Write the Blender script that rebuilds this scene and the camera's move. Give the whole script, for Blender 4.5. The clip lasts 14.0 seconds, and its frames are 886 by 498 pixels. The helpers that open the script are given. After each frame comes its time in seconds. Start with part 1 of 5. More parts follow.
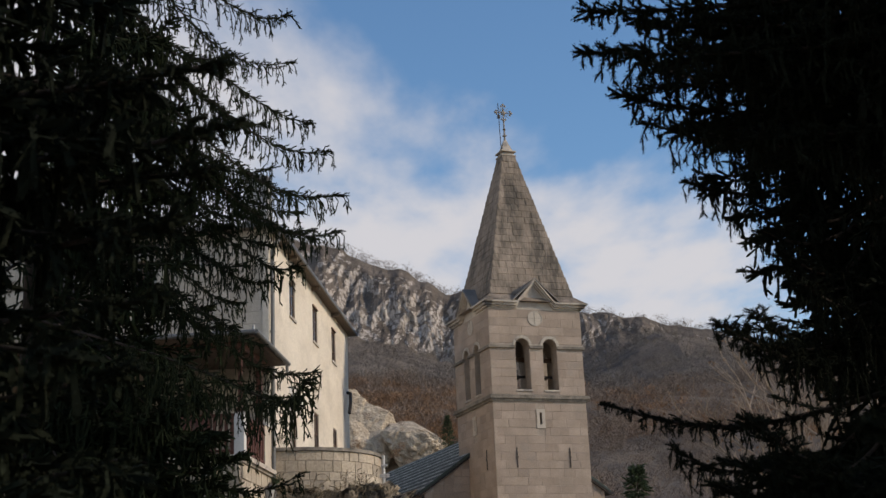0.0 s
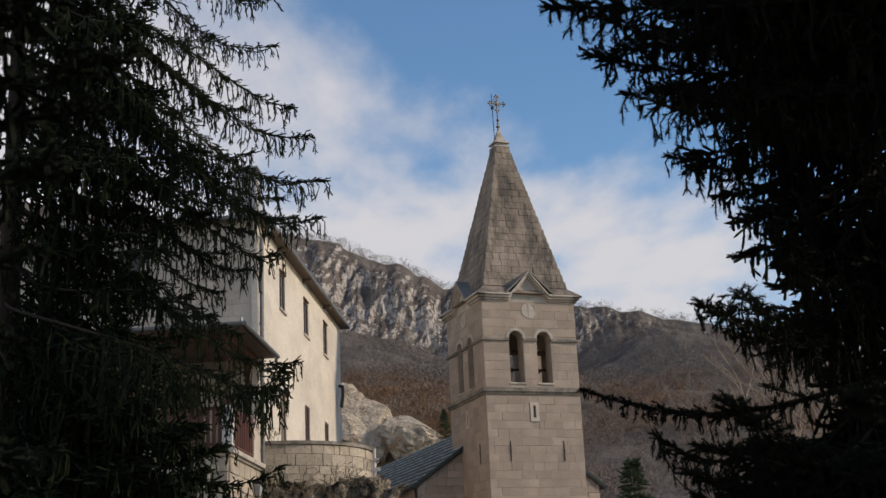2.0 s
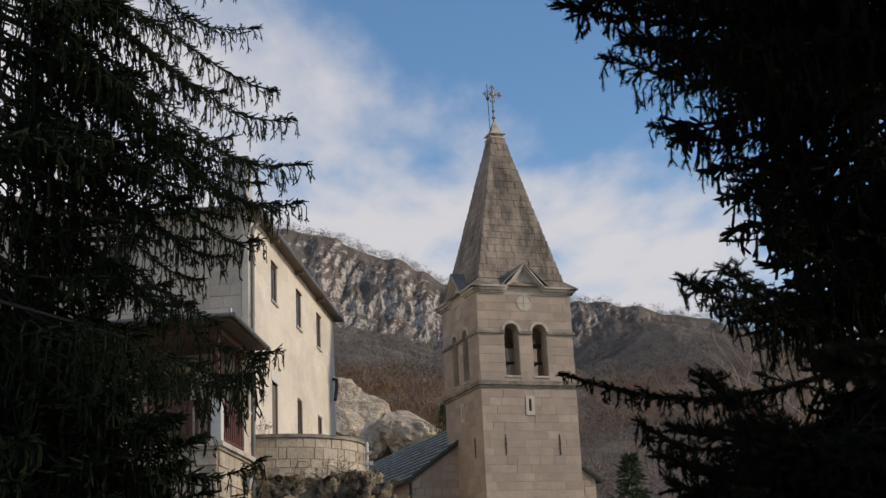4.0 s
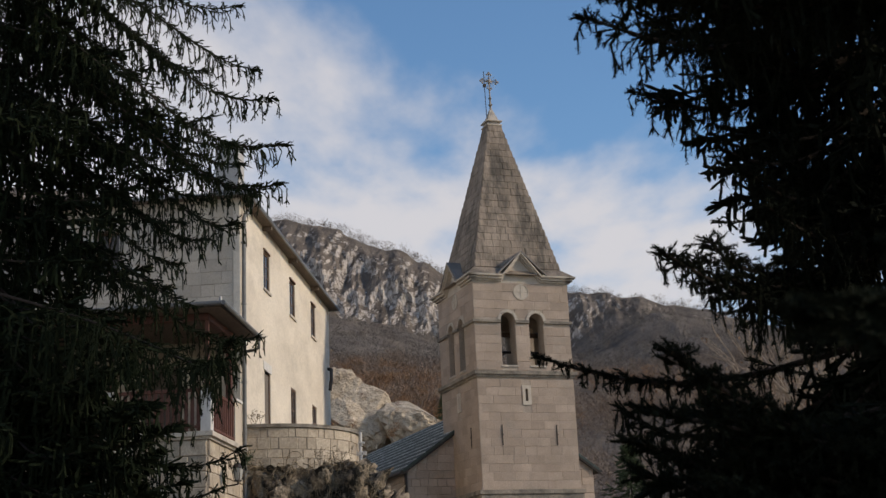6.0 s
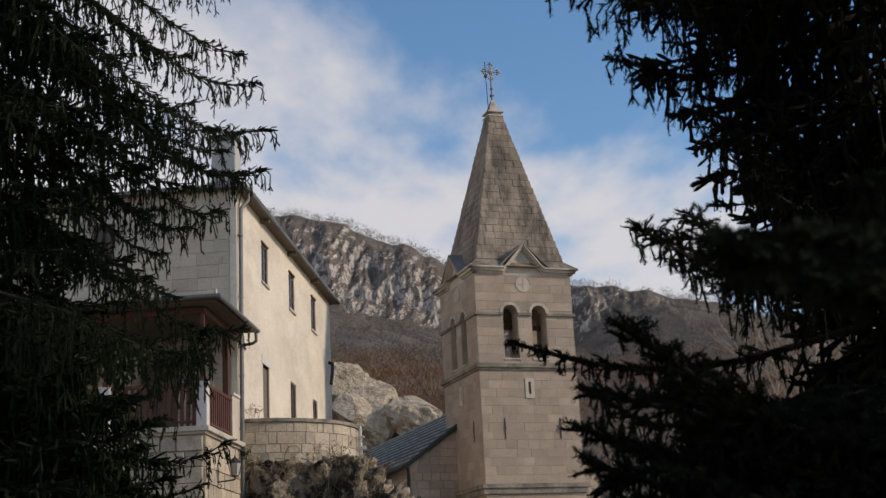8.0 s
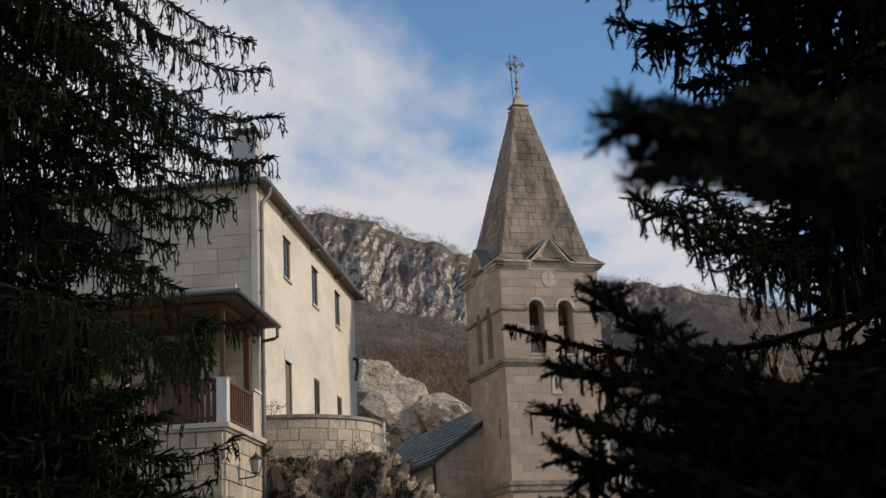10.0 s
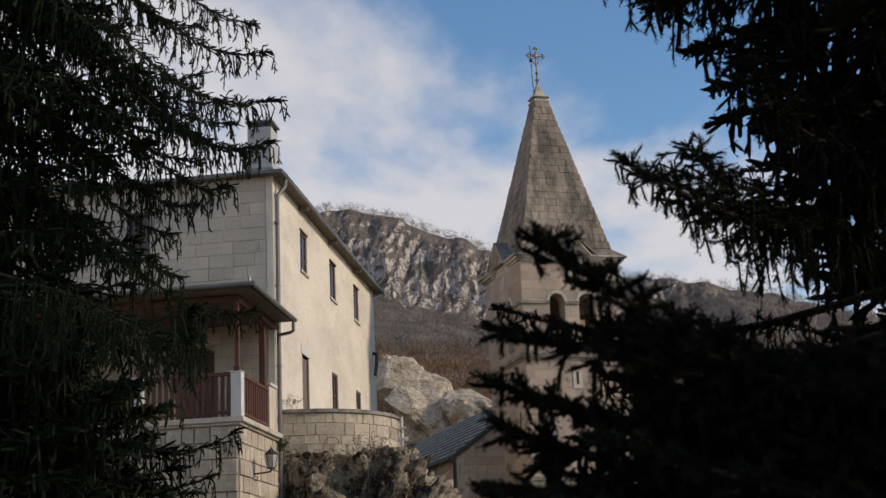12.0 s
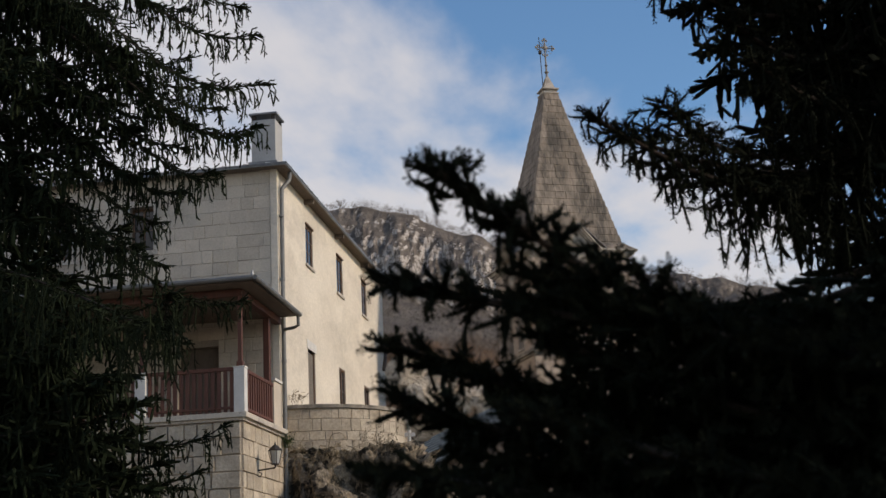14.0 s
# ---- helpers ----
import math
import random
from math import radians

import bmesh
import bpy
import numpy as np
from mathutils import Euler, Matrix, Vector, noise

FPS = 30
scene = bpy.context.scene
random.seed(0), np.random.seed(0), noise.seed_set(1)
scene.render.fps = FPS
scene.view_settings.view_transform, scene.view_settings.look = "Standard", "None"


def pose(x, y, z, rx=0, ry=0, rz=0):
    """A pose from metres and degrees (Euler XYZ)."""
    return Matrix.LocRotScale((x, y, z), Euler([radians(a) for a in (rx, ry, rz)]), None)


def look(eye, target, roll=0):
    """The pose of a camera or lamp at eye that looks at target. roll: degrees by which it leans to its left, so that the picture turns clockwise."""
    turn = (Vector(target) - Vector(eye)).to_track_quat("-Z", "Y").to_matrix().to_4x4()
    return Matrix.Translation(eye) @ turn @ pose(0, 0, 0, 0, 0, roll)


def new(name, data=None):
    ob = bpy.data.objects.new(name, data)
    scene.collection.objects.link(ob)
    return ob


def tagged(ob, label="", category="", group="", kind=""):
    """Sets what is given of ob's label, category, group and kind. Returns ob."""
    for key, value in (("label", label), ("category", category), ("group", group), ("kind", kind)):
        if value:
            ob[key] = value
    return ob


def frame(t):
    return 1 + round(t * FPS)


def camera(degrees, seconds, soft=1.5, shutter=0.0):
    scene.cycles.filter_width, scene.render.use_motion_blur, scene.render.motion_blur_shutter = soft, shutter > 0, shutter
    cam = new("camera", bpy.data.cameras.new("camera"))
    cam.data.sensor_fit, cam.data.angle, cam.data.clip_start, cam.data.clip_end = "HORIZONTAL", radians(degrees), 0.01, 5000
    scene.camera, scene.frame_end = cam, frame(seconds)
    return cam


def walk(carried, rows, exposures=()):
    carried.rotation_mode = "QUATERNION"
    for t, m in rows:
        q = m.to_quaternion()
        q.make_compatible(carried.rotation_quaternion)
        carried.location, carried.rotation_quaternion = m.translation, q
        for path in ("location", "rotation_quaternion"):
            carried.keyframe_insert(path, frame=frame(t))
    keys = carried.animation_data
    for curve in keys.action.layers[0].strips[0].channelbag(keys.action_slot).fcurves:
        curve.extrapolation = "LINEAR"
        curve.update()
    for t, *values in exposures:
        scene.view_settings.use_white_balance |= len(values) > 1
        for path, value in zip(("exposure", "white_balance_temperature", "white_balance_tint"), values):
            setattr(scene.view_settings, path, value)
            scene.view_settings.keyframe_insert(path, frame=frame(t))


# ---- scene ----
cam = camera(35.9, 14.0)
cam.data.dof.use_dof, cam.data.dof.focus_distance, cam.data.dof.aperture_fstop = True, 45.0, 9.0
PATH = [
    (0, (0.780, 0.853, 1.600), (0.702, 3.350, 2.318), -2.5),
    (0.5, (0.816, 0.970, 1.609), (0.740, 3.468, 2.324), -2.5),
    (1, (0.855, 1.087, 1.618), (0.780, 3.585, 2.332), -2.6),
    (1.5, (0.893, 1.199, 1.618), (0.818, 3.699, 2.329), -2.6),
    (2, (0.928, 1.312, 1.621), (0.854, 3.812, 2.329), -2.6),
    (2.5, (0.965, 1.430, 1.623), (0.892, 3.931, 2.331), -2.5),
    (3, (1.001, 1.560, 1.627), (0.928, 4.061, 2.333), -2.6),
    (5.5, (1.196, 2.145, 1.645), (1.121, 4.651, 2.332), -2.6),
    (6, (1.242, 2.274, 1.661), (1.165, 4.781, 2.344), -2.6),
    (6.5, (1.287, 2.393, 1.673), (1.212, 4.902, 2.353), -2.7),
    (7, (1.336, 2.509, 1.682), (1.260, 5.018, 2.359), -2.8),
    (9.5, (1.555, 3.093, 1.712), (1.420, 5.602, 2.384), -2.8),
    (10, (1.594, 3.210, 1.717), (1.444, 5.716, 2.388), -2.8),
    (10.5, (1.634, 3.323, 1.714), (1.470, 5.831, 2.385), -2.7),
    (11, (1.676, 3.444, 1.716), (1.499, 5.950, 2.385), -2.7),
    (11.5, (1.715, 3.550, 1.714), (1.528, 6.055, 2.383), -2.7),
    (12, (1.758, 3.666, 1.722), (1.559, 6.171, 2.389), -2.7),
    (12.5, (1.804, 3.793, 1.735), (1.598, 6.298, 2.399), -2.7),
    (13, (1.849, 3.896, 1.733), (1.638, 6.400, 2.397), -2.8),
    (13.5, (1.890, 4.016, 1.733), (1.672, 6.519, 2.396), -2.7),
    (14, (1.928, 4.129, 1.729), (1.700, 6.633, 2.392), -2.8),
]
walk(cam, [(t, look(eye, target, roll)) for t, eye, target, roll in PATH], exposures=[(0, 0.1, 7250, 13), (14, 0.1, 7250, 13)])

# ---- world and sun ----
SUN_DIR = Vector((0.87, -0.09, 0.46)).normalized()
world = bpy.data.worlds.new("sky")
scene.world = world
world.use_nodes = True
wt = world.node_tree
wt.nodes.clear()


def wnode(kind, **inputs):
    n = wt.nodes.new(kind)
    for k, v in inputs.items():
        n.inputs[k].default_value = v
    return n


def wmath(op, a, b=None, clamp=False):
    n = wt.nodes.new("ShaderNodeMath")
    n.operation, n.use_clamp = op, clamp
    for i, v in enumerate((a, b)):
        if v is None:
            continue
        if isinstance(v, (int, float)):
            n.inputs[i].default_value = v
        else:
            wt.links.new(v, n.inputs[i])
    return n.outputs[0]


sky = wt.nodes.new("ShaderNodeTexSky")
sky.sky_type, sky.sun_disc = "NISHITA", False
sky.sun_elevation = math.asin(SUN_DIR.z)
sky.sun_rotation = math.atan2(SUN_DIR.x, SUN_DIR.y)
sky.air_density, sky.dust_density, sky.ozone_density = 1.0, 0.3, 2.5
coord = wt.nodes.new("ShaderNodeTexCoord")
sep = wt.nodes.new("ShaderNodeSeparateXYZ")
wt.links.new(coord.outputs["Generated"], sep.inputs[0])
# clouds: a layer overhead, seen by the direction divided by its height
zc = wmath("MAXIMUM", sep.outputs[2], 0.06)
cx, cy = wmath("DIVIDE", sep.outputs[0], zc), wmath("DIVIDE", sep.outputs[1], zc)
comb = wt.nodes.new("ShaderNodeCombineXYZ")
wt.links.new(cx, comb.inputs[0])
wt.links.new(cy, comb.inputs[1])
mapn = wt.nodes.new("ShaderNodeMapping")
mapn.inputs["Location"].default_value = (3.1, 1.7, 0.4)
mapn.inputs["Rotation"].default_value = (0, 0, 0.35)
mapn.inputs["Scale"].default_value = (1.5, 0.62, 1.0)
wt.links.new(comb.outputs[0], mapn.inputs[0])
big = wnode("ShaderNodeTexNoise", Scale=1.3, Detail=7.0, Roughness=0.5, Distortion=0.15)
fine = wnode("ShaderNodeTexNoise", Scale=6.0, Detail=5.0, Roughness=0.5)
for n in (big, fine):
    wt.links.new(mapn.outputs[0], n.inputs["Vector"])
# the cloud bank lies lower in the sky and thins upwards
low = wt.nodes.new("ShaderNodeMapRange")
low.inputs["From Min"].default_value, low.inputs["From Max"].default_value = 0.29, 0.42
low.inputs["To Min"].default_value, low.inputs["To Max"].default_value = 0.24, -0.08
wt.links.new(wmath("ADD", sep.outputs[2], wmath("MULTIPLY", sep.outputs[0], 0.52)), low.inputs["Value"])
cov = wmath("ADD", wmath("ADD", wmath("MULTIPLY", big.outputs[0], 0.8), wmath("MULTIPLY", fine.outputs[0], 0.24)), low.outputs[0])
cramp = wt.nodes.new("ShaderNodeMapRange")
cramp.interpolation_type = "SMOOTHSTEP"
cramp.inputs["From Min"].default_value, cramp.inputs["From Max"].default_value = 0.52, 0.80
wt.links.new(cov, cramp.inputs["Value"])
cloud = wnode("ShaderNodeRGB")
cloud.outputs[0].default_value = (4.62, 4.83, 5.38, 1)
mixn = wt.nodes.new("ShaderNodeMix")
mixn.data_type = "RGBA"
wt.links.new(wmath("ADD", wmath("MULTIPLY", cramp.outputs[0], 0.89), 0.04), mixn.inputs["Factor"])
hue = wnode("ShaderNodeHueSaturation", Saturation=1.24, Value=1.18)
wt.links.new(sky.outputs[0], hue.inputs["Color"])
wt.links.new(hue.outputs[0], mixn.inputs["A"])
wt.links.new(cloud.outputs[0], mixn.inputs["B"])
bg = wt.nodes.new("ShaderNodeBackground")
bg.inputs["Strength"].default_value = 0.128
wt.links.new(mixn.outputs["Result"], bg.inputs[0])
wout = wt.nodes.new("ShaderNodeOutputWorld")
wt.links.new(bg.outputs[0], wout.inputs[0])

sun = new("sun", bpy.data.lights.new("sun", "SUN"))
sun.data.energy, sun.data.angle, sun.data.color = 2.35, radians(5.0), (1.0, 0.90, 0.77)
sun.matrix_basis = look((60, -10, 60), Vector((60, -10, 60)) - SUN_DIR)


# ---- materials ----
def material(name, base, alt=None, scale=3.0, fine=60.0, rough=0.8, bump=0.3, metal=0.0, spread=0.25, stain=None, stain_scale=0.7, stain_at=(0.55, 0.75), objvar=0.0, stretch=(1, 1, 1), island=0.0, spec=0.3, relief=0.02):
    """base and alt mixed by broad noise, darkened and lightened by fine grain, with optional stains, relief, and a shift from piece to piece"""
    m = bpy.data.materials.new(name)
    m.use_nodes = True
    t = m.node_tree
    b = t.nodes["Principled BSDF"]
    mp = t.nodes.new("ShaderNodeMapping")
    mp.inputs["Scale"].default_value = stretch
    geo = t.nodes.new("ShaderNodeNewGeometry")
    t.links.new(geo.outputs["Position"], mp.inputs[0])

    def nz(s, d=6.0, r=0.6):
        n = t.nodes.new("ShaderNodeTexNoise")
        n.inputs["Scale"].default_value, n.inputs["Detail"].default_value, n.inputs["Roughness"].default_value = s, d, r
        t.links.new(mp.outputs[0], n.inputs["Vector"])
        return n.outputs[0]

    def mix(f, a, c, kind="MIX"):
        n = t.nodes.new("ShaderNodeMix")
        n.data_type, n.blend_type = "RGBA", kind
        for k, v in (("Factor", f), ("A", a), ("B", c)):
            if isinstance(v, (int, float)):
                n.inputs[k].default_value = v
            elif isinstance(v, tuple):
                n.inputs[k].default_value = (*v, 1)
            else:
                t.links.new(v, n.inputs[k])
        return n.outputs["Result"]

    def rng(v, a, c, lo=0.0, hi=1.0):
        n = t.nodes.new("ShaderNodeMapRange")
        for k, x in (("From Min", a), ("From Max", c), ("To Min", lo), ("To Max", hi)):
            n.inputs[k].default_value = x
        t.links.new(v, n.inputs["Value"])
        return n.outputs[0]

    broad, grain = nz(scale), nz(fine, 4.0)
    col = mix(rng(broad, 0.35, 0.65), base, alt or tuple(c * 0.8 for c in base))
    if stain:
        col = mix(rng(nz(stain_scale, 8.0, 0.7), *stain_at), col, stain)
    value = rng(grain, 0.3, 0.7, 1 - spread, 1 + spread)
    if objvar:
        oi = t.nodes.new("ShaderNodeObjectInfo")
        mul = t.nodes.new("ShaderNodeMath")
        mul.operation = "MULTIPLY"
        t.links.new(value, mul.inputs[0])
        t.links.new(rng(oi.outputs["Random"], 0, 1, 1 - objvar, 1 + objvar), mul.inputs[1])
        value = mul.outputs[0]
    if island:
        mul = t.nodes.new("ShaderNodeMath")
        mul.operation = "MULTIPLY"
        t.links.new(value, mul.inputs[0])
        t.links.new(rng(geo.outputs["Random Per Island"], 0, 1, 1 - island, 1 + island), mul.inputs[1])
        value = mul.outputs[0]
    cc = t.nodes.new("ShaderNodeCombineColor")
    for k in range(3):
        t.links.new(value, cc.inputs[k])
    col = mix(1.0, col, cc.outputs[0], "MULTIPLY")
    t.links.new(col, b.inputs["Base Color"])
    b.inputs["Roughness"].default_value, b.inputs["Metallic"].default_value = rough, metal
    b.inputs["Specular IOR Level"].default_value = spec
    if bump:
        bp = t.nodes.new("ShaderNodeBump")
        bp.inputs["Strength"].default_value, bp.inputs["Distance"].default_value = bump, relief
        t.links.new(grain, bp.inputs["Height"])
        t.links.new(bp.outputs[0], b.inputs["Normal"])
    return m


M_STONE = material("limestone_ashlar", (0.40, 0.315, 0.25), (0.315, 0.25, 0.197), 1.1, 26, 0.85, 0.35, spread=0.13, stain=(0.29, 0.25, 0.21), stain_scale=0.9, objvar=0.13)
M_STONEPLAIN = material("plain_limestone", (0.52, 0.455, 0.375), (0.44, 0.385, 0.32), 1.1, 26, 0.85, 0.3, spread=0.12, stain=(0.32, 0.28, 0.235), stain_scale=0.9)
M_MORTAR = material("lime_mortar", (0.41, 0.345, 0.28), (0.30, 0.25, 0.205), 2.0, 40, 0.95, 0.4)
M_TRIM = material("dressed_stone", (0.50, 0.44, 0.365), (0.41, 0.36, 0.30), 1.5, 30, 0.8, 0.3, stain=(0.13, 0.12, 0.11), stain_scale=1.6, stain_at=(0.52, 0.72), spread=0.18)
M_SPIRE = material("weathered_spire_stone", (0.335, 0.27, 0.21), (0.20, 0.16, 0.123), 1.3, 18, 0.9, 0.5, stain=(0.10, 0.086, 0.07), stain_scale=1.7, stain_at=(0.46, 0.62), objvar=0.14, spread=0.2, stretch=(1, 1, 0.16))
M_PLASTER = material("old_cream_plaster", (0.67, 0.595, 0.49), (0.57, 0.50, 0.41), 1.0, 22, 0.9, 0.3, stain=(0.44, 0.385, 0.315), stain_scale=0.8, stain_at=(0.50, 0.74), spread=0.09, stretch=(1, 0.42, 0.8))
M_BLOCK = material("pale_limestone_block", (0.53, 0.455, 0.365), (0.45, 0.385, 0.31), 1.2, 24, 0.88, 0.35, stain=(0.36, 0.31, 0.255), stain_scale=1.0, objvar=0.12, spread=0.1)
M_RUBBLE = material("rough_limestone_block", (0.46, 0.385, 0.295), (0.35, 0.29, 0.22), 2.2, 18, 0.92, 0.7, stain=(0.2, 0.17, 0.135), stain_scale=1.4, objvar=0.18, spread=0.2)
M_ROOFMETAL = material("grey_sheet_metal", (0.27, 0.28, 0.29), (0.20, 0.21, 0.22), 1.0, 14, 0.5, 0.1, metal=0.3, stain=(0.13, 0.12, 0.11), spread=0.12)
M_STRING = material("weathered_string_stone", (0.30, 0.26, 0.21), (0.20, 0.175, 0.145), 1.6, 28, 0.9, 0.4, stain=(0.10, 0.09, 0.075), stain_scale=1.8, stain_at=(0.45, 0.65), spread=0.2)
M_LEAD = material("grey_lead", (0.24, 0.215, 0.19), (0.16, 0.145, 0.13), 2.0, 20, 0.6, 0.15, spread=0.15)
M_TEAL = material("blue_green_roof_metal", (0.05, 0.066, 0.061), (0.036, 0.048, 0.044), 1.4, 20, 0.8, 0.12, metal=0.0, stain=(0.16, 0.17, 0.16), stain_scale=2.0, spread=0.15, objvar=0.15)
M_SOFFIT = material("brown_soffit_boards", (0.17, 0.13, 0.10), (0.12, 0.095, 0.075), 2, 40, 0.8, 0.3, stretch=(6, 1, 1))
M_REDWOOD = material("red_brown_painted_wood", (0.115, 0.042, 0.027), (0.08, 0.03, 0.02), 3, 50, 0.55, 0.2, stretch=(4, 4, 0.5), objvar=0.15)
M_WINDOWWOOD = material("brown_window_wood", (0.15, 0.085, 0.05), (0.10, 0.06, 0.04), 4, 60, 0.6, 0.2)
M_WHITE = material("white_painted_masonry", (0.60, 0.575, 0.54), (0.50, 0.475, 0.44), 2, 30, 0.75, 0.15, stain=(0.42, 0.4, 0.37), stain_scale=3, stain_at=(0.58, 0.8), spread=0.06)
M_SEAM = material("pale_roof_seam", (0.42, 0.44, 0.42), (0.15, 0.17, 0.165), 2, 30, 0.5, 0.1, metal=0.2)
M_PIPE = material("grey_zinc_pipe", (0.17, 0.17, 0.165), (0.12, 0.12, 0.118), 3, 30, 0.55, 0.08, metal=0.3, spread=0.1)
M_IRON = material("black_iron", (0.025, 0.024, 0.023), (0.05, 0.035, 0.027), 6, 60, 0.6, 0.2)
M_BRONZE = material("dark_bronze", (0.09, 0.07, 0.045), (0.06, 0.065, 0.05), 5, 40, 0.5, 0.1, metal=0.7)
M_CROSS = material("aged_cross_metal", (0.30, 0.27, 0.23), (0.14, 0.12, 0.10), 8, 60, 0.6, 0.2, metal=0.2)
M_GLASS = bpy.data.materials.new("dark_window_glass")
M_GLASS.use_nodes = True
gb = M_GLASS.node_tree.nodes["Principled BSDF"]
gb.inputs["Base Color"].default_value, gb.inputs["Roughness"].default_value = (0.02, 0.022, 0.025, 1), 0.08
M_FROST = material("milky_lantern_glass", (0.45, 0.44, 0.40), (0.36, 0.35, 0.32), 5, 60, 0.3, 0.0, spread=0.05)
# plaster darker than any real one: the room's dimness is put into the colour
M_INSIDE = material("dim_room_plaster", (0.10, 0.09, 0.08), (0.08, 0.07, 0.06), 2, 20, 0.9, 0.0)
M_BARK = material("spruce_bark", (0.050, 0.038, 0.030), (0.030, 0.024, 0.020), 6, 40, 0.95, 0.8, spec=0.1)
# Needle greens far below real foliage: the trees' shade is put into the colour
M_NEEDLE = material("shade_dark_needles", (0.017, 0.023, 0.011), (0.011, 0.015, 0.008), 1.2, 12, 0.9, 0.0, island=0.3, spread=0.15, spec=0.05)
# deeper copy of the same needles for the trees that stand in shade
M_NEEDLE2 = material("shaded_spruce_needles", (0.012, 0.015, 0.009), (0.009, 0.011, 0.007), 1.2, 12, 0.9, 0.0, island=0.3, spread=0.15, spec=0.05)
M_TWIG = material("bare_twigs", (0.215, 0.162, 0.127), (0.145, 0.112, 0.09), 0.05, 0.6, 0.9, 0.0, island=0.2)
M_BIRCH = material("pale_brown_bare_branches", (0.36, 0.28, 0.21), (0.23, 0.18, 0.135), 0.4, 3, 0.9, 0.0)
# winter scrub in a greyed tone: the haze of distance is in its colour
M_SCRUB = material("haze_greyed_scrub", (0.175, 0.153, 0.135), (0.13, 0.112, 0.098), 0.02, 0.3, 0.95, 0.0, island=0.22)
M_RUSSET = material("russet_winter_leaves", (0.29, 0.155, 0.08), (0.20, 0.125, 0.075), 0.08, 0.6, 0.9, 0.0, island=0.22)
M_DRY = material("dry_stalks", (0.22, 0.17, 0.11), (0.15, 0.12, 0.08), 3, 20, 0.9, 0.0)
M_IVY = material("green_weeds", (0.05, 0.075, 0.03), (0.035, 0.05, 0.02), 3, 20, 0.7, 0.0, island=0.3)
M_CLIFFROCK = material("pale_cliff_rock", (0.53, 0.435, 0.325), (0.41, 0.33, 0.24), 0.3, 0.9, 0.95, 1.0, stain=(0.20, 0.15, 0.10), stain_scale=0.35, stain_at=(0.56, 0.66), spread=0.25, relief=0.8)
M_CRAG = material("lichened_crag", (0.40, 0.32, 0.225), (0.16, 0.13, 0.10), 2.6, 12, 0.95, 1.0, stain=(0.028, 0.025, 0.019), stain_scale=2.0, stain_at=(0.46, 0.55), spread=0.4, relief=0.1)


# ---- building helpers ----
def part(name, bm, mat, parent=None, label=""):
    me = bpy.data.meshes.new(name)
    bm.to_mesh(me)
    bm.free()
    me.materials.append(mat)
    ob = new(name, me)
    if parent:
        ob.parent = parent
    if label:
        ob["label"] = label
    return ob


def raw(name, verts, faces, mat, parent=None, label="", smooth=False):
    me = bpy.data.meshes.new(name)
    me.from_pydata(verts, [], faces)
    me.materials.append(mat)
    if smooth:
        me.shade_smooth()
    ob = new(name, me)
    if parent:
        ob.parent = parent
    if label:
        ob["label"] = label
    return ob


def thing(name, m, label, category, group="", kind=""):
    ob = new(name)
    ob.empty_display_size = 0.2
    ob.matrix_basis = m
    return tagged(ob, label, category, group, kind)


def box(bm, x0, x1, y0, y1, z0, z1, bevel=0.0, m=None):
    r = bmesh.ops.create_cube(bm, size=1)["verts"]
    mm = Matrix.Translation(((x0 + x1) / 2, (y0 + y1) / 2, (z0 + z1) / 2)) @ Matrix.Diagonal((abs(x1 - x0), abs(y1 - y0), abs(z1 - z0), 1))
    bmesh.ops.transform(bm, matrix=(m or Matrix()) @ mm, verts=r)
    if bevel:
        es = {e for v in r for e in v.link_edges}
        bmesh.ops.bevel(bm, geom=list(es), offset=bevel, segments=2, affect="EDGES", profile=0.6)
    return bm


def boxed(name, ext, mat, parent, label="", bevel=0.01, m=None):
    return part(name, box(bmesh.new(), *ext, bevel=bevel, m=m), mat, parent, label)


def tube(bm, pts, radii, sides=8, cap=True):
    """a swept round along points"""
    pts = [Vector(p) for p in pts]
    rings = []
    for i, p in enumerate(pts):
        d = (pts[min(i + 1, len(pts) - 1)] - pts[max(i - 1, 0)]).normalized()
        a = d.orthogonal().normalized() if i == 0 else (prev - d * prev.dot(d)).normalized()
        prev = a
        b = d.cross(a)
        r = radii[i] if isinstance(radii, (list, tuple)) else radii
        rings.append([bm.verts.new(p + (a * math.cos(2 * math.pi * k / sides) + b * math.sin(2 * math.pi * k / sides)) * r) for k in range(sides)])
    for r0, r1 in zip(rings, rings[1:]):
        for k in range(sides):
            bm.faces.new((r0[k], r0[(k + 1) % sides], r1[(k + 1) % sides], r1[k]))
    if cap:
        bm.faces.new(list(reversed(rings[0])))
        bm.faces.new(rings[-1])
    return bm


def tubed(name, pts, radii, mat, parent, label="", sides=10):
    return part(name, tube(bmesh.new(), pts, radii, sides), mat, parent, label)


def prism(bm, poly, y0, y1, m=None):
    """a polygon of (x, z) carried along y"""
    m = m or Matrix()
    a = [bm.verts.new(m @ Vector((x, y0, z))) for x, z in poly]
    b = [bm.verts.new(m @ Vector((x, y1, z))) for x, z in poly]
    bm.faces.new(a)
    bm.faces.new(list(reversed(b)))
    n = len(poly)
    for k in range(n):
        bm.faces.new((a[k], b[k], b[(k + 1) % n], a[(k + 1) % n]))
    bmesh.ops.recalc_face_normals(bm, faces=bm.faces)
    return bm


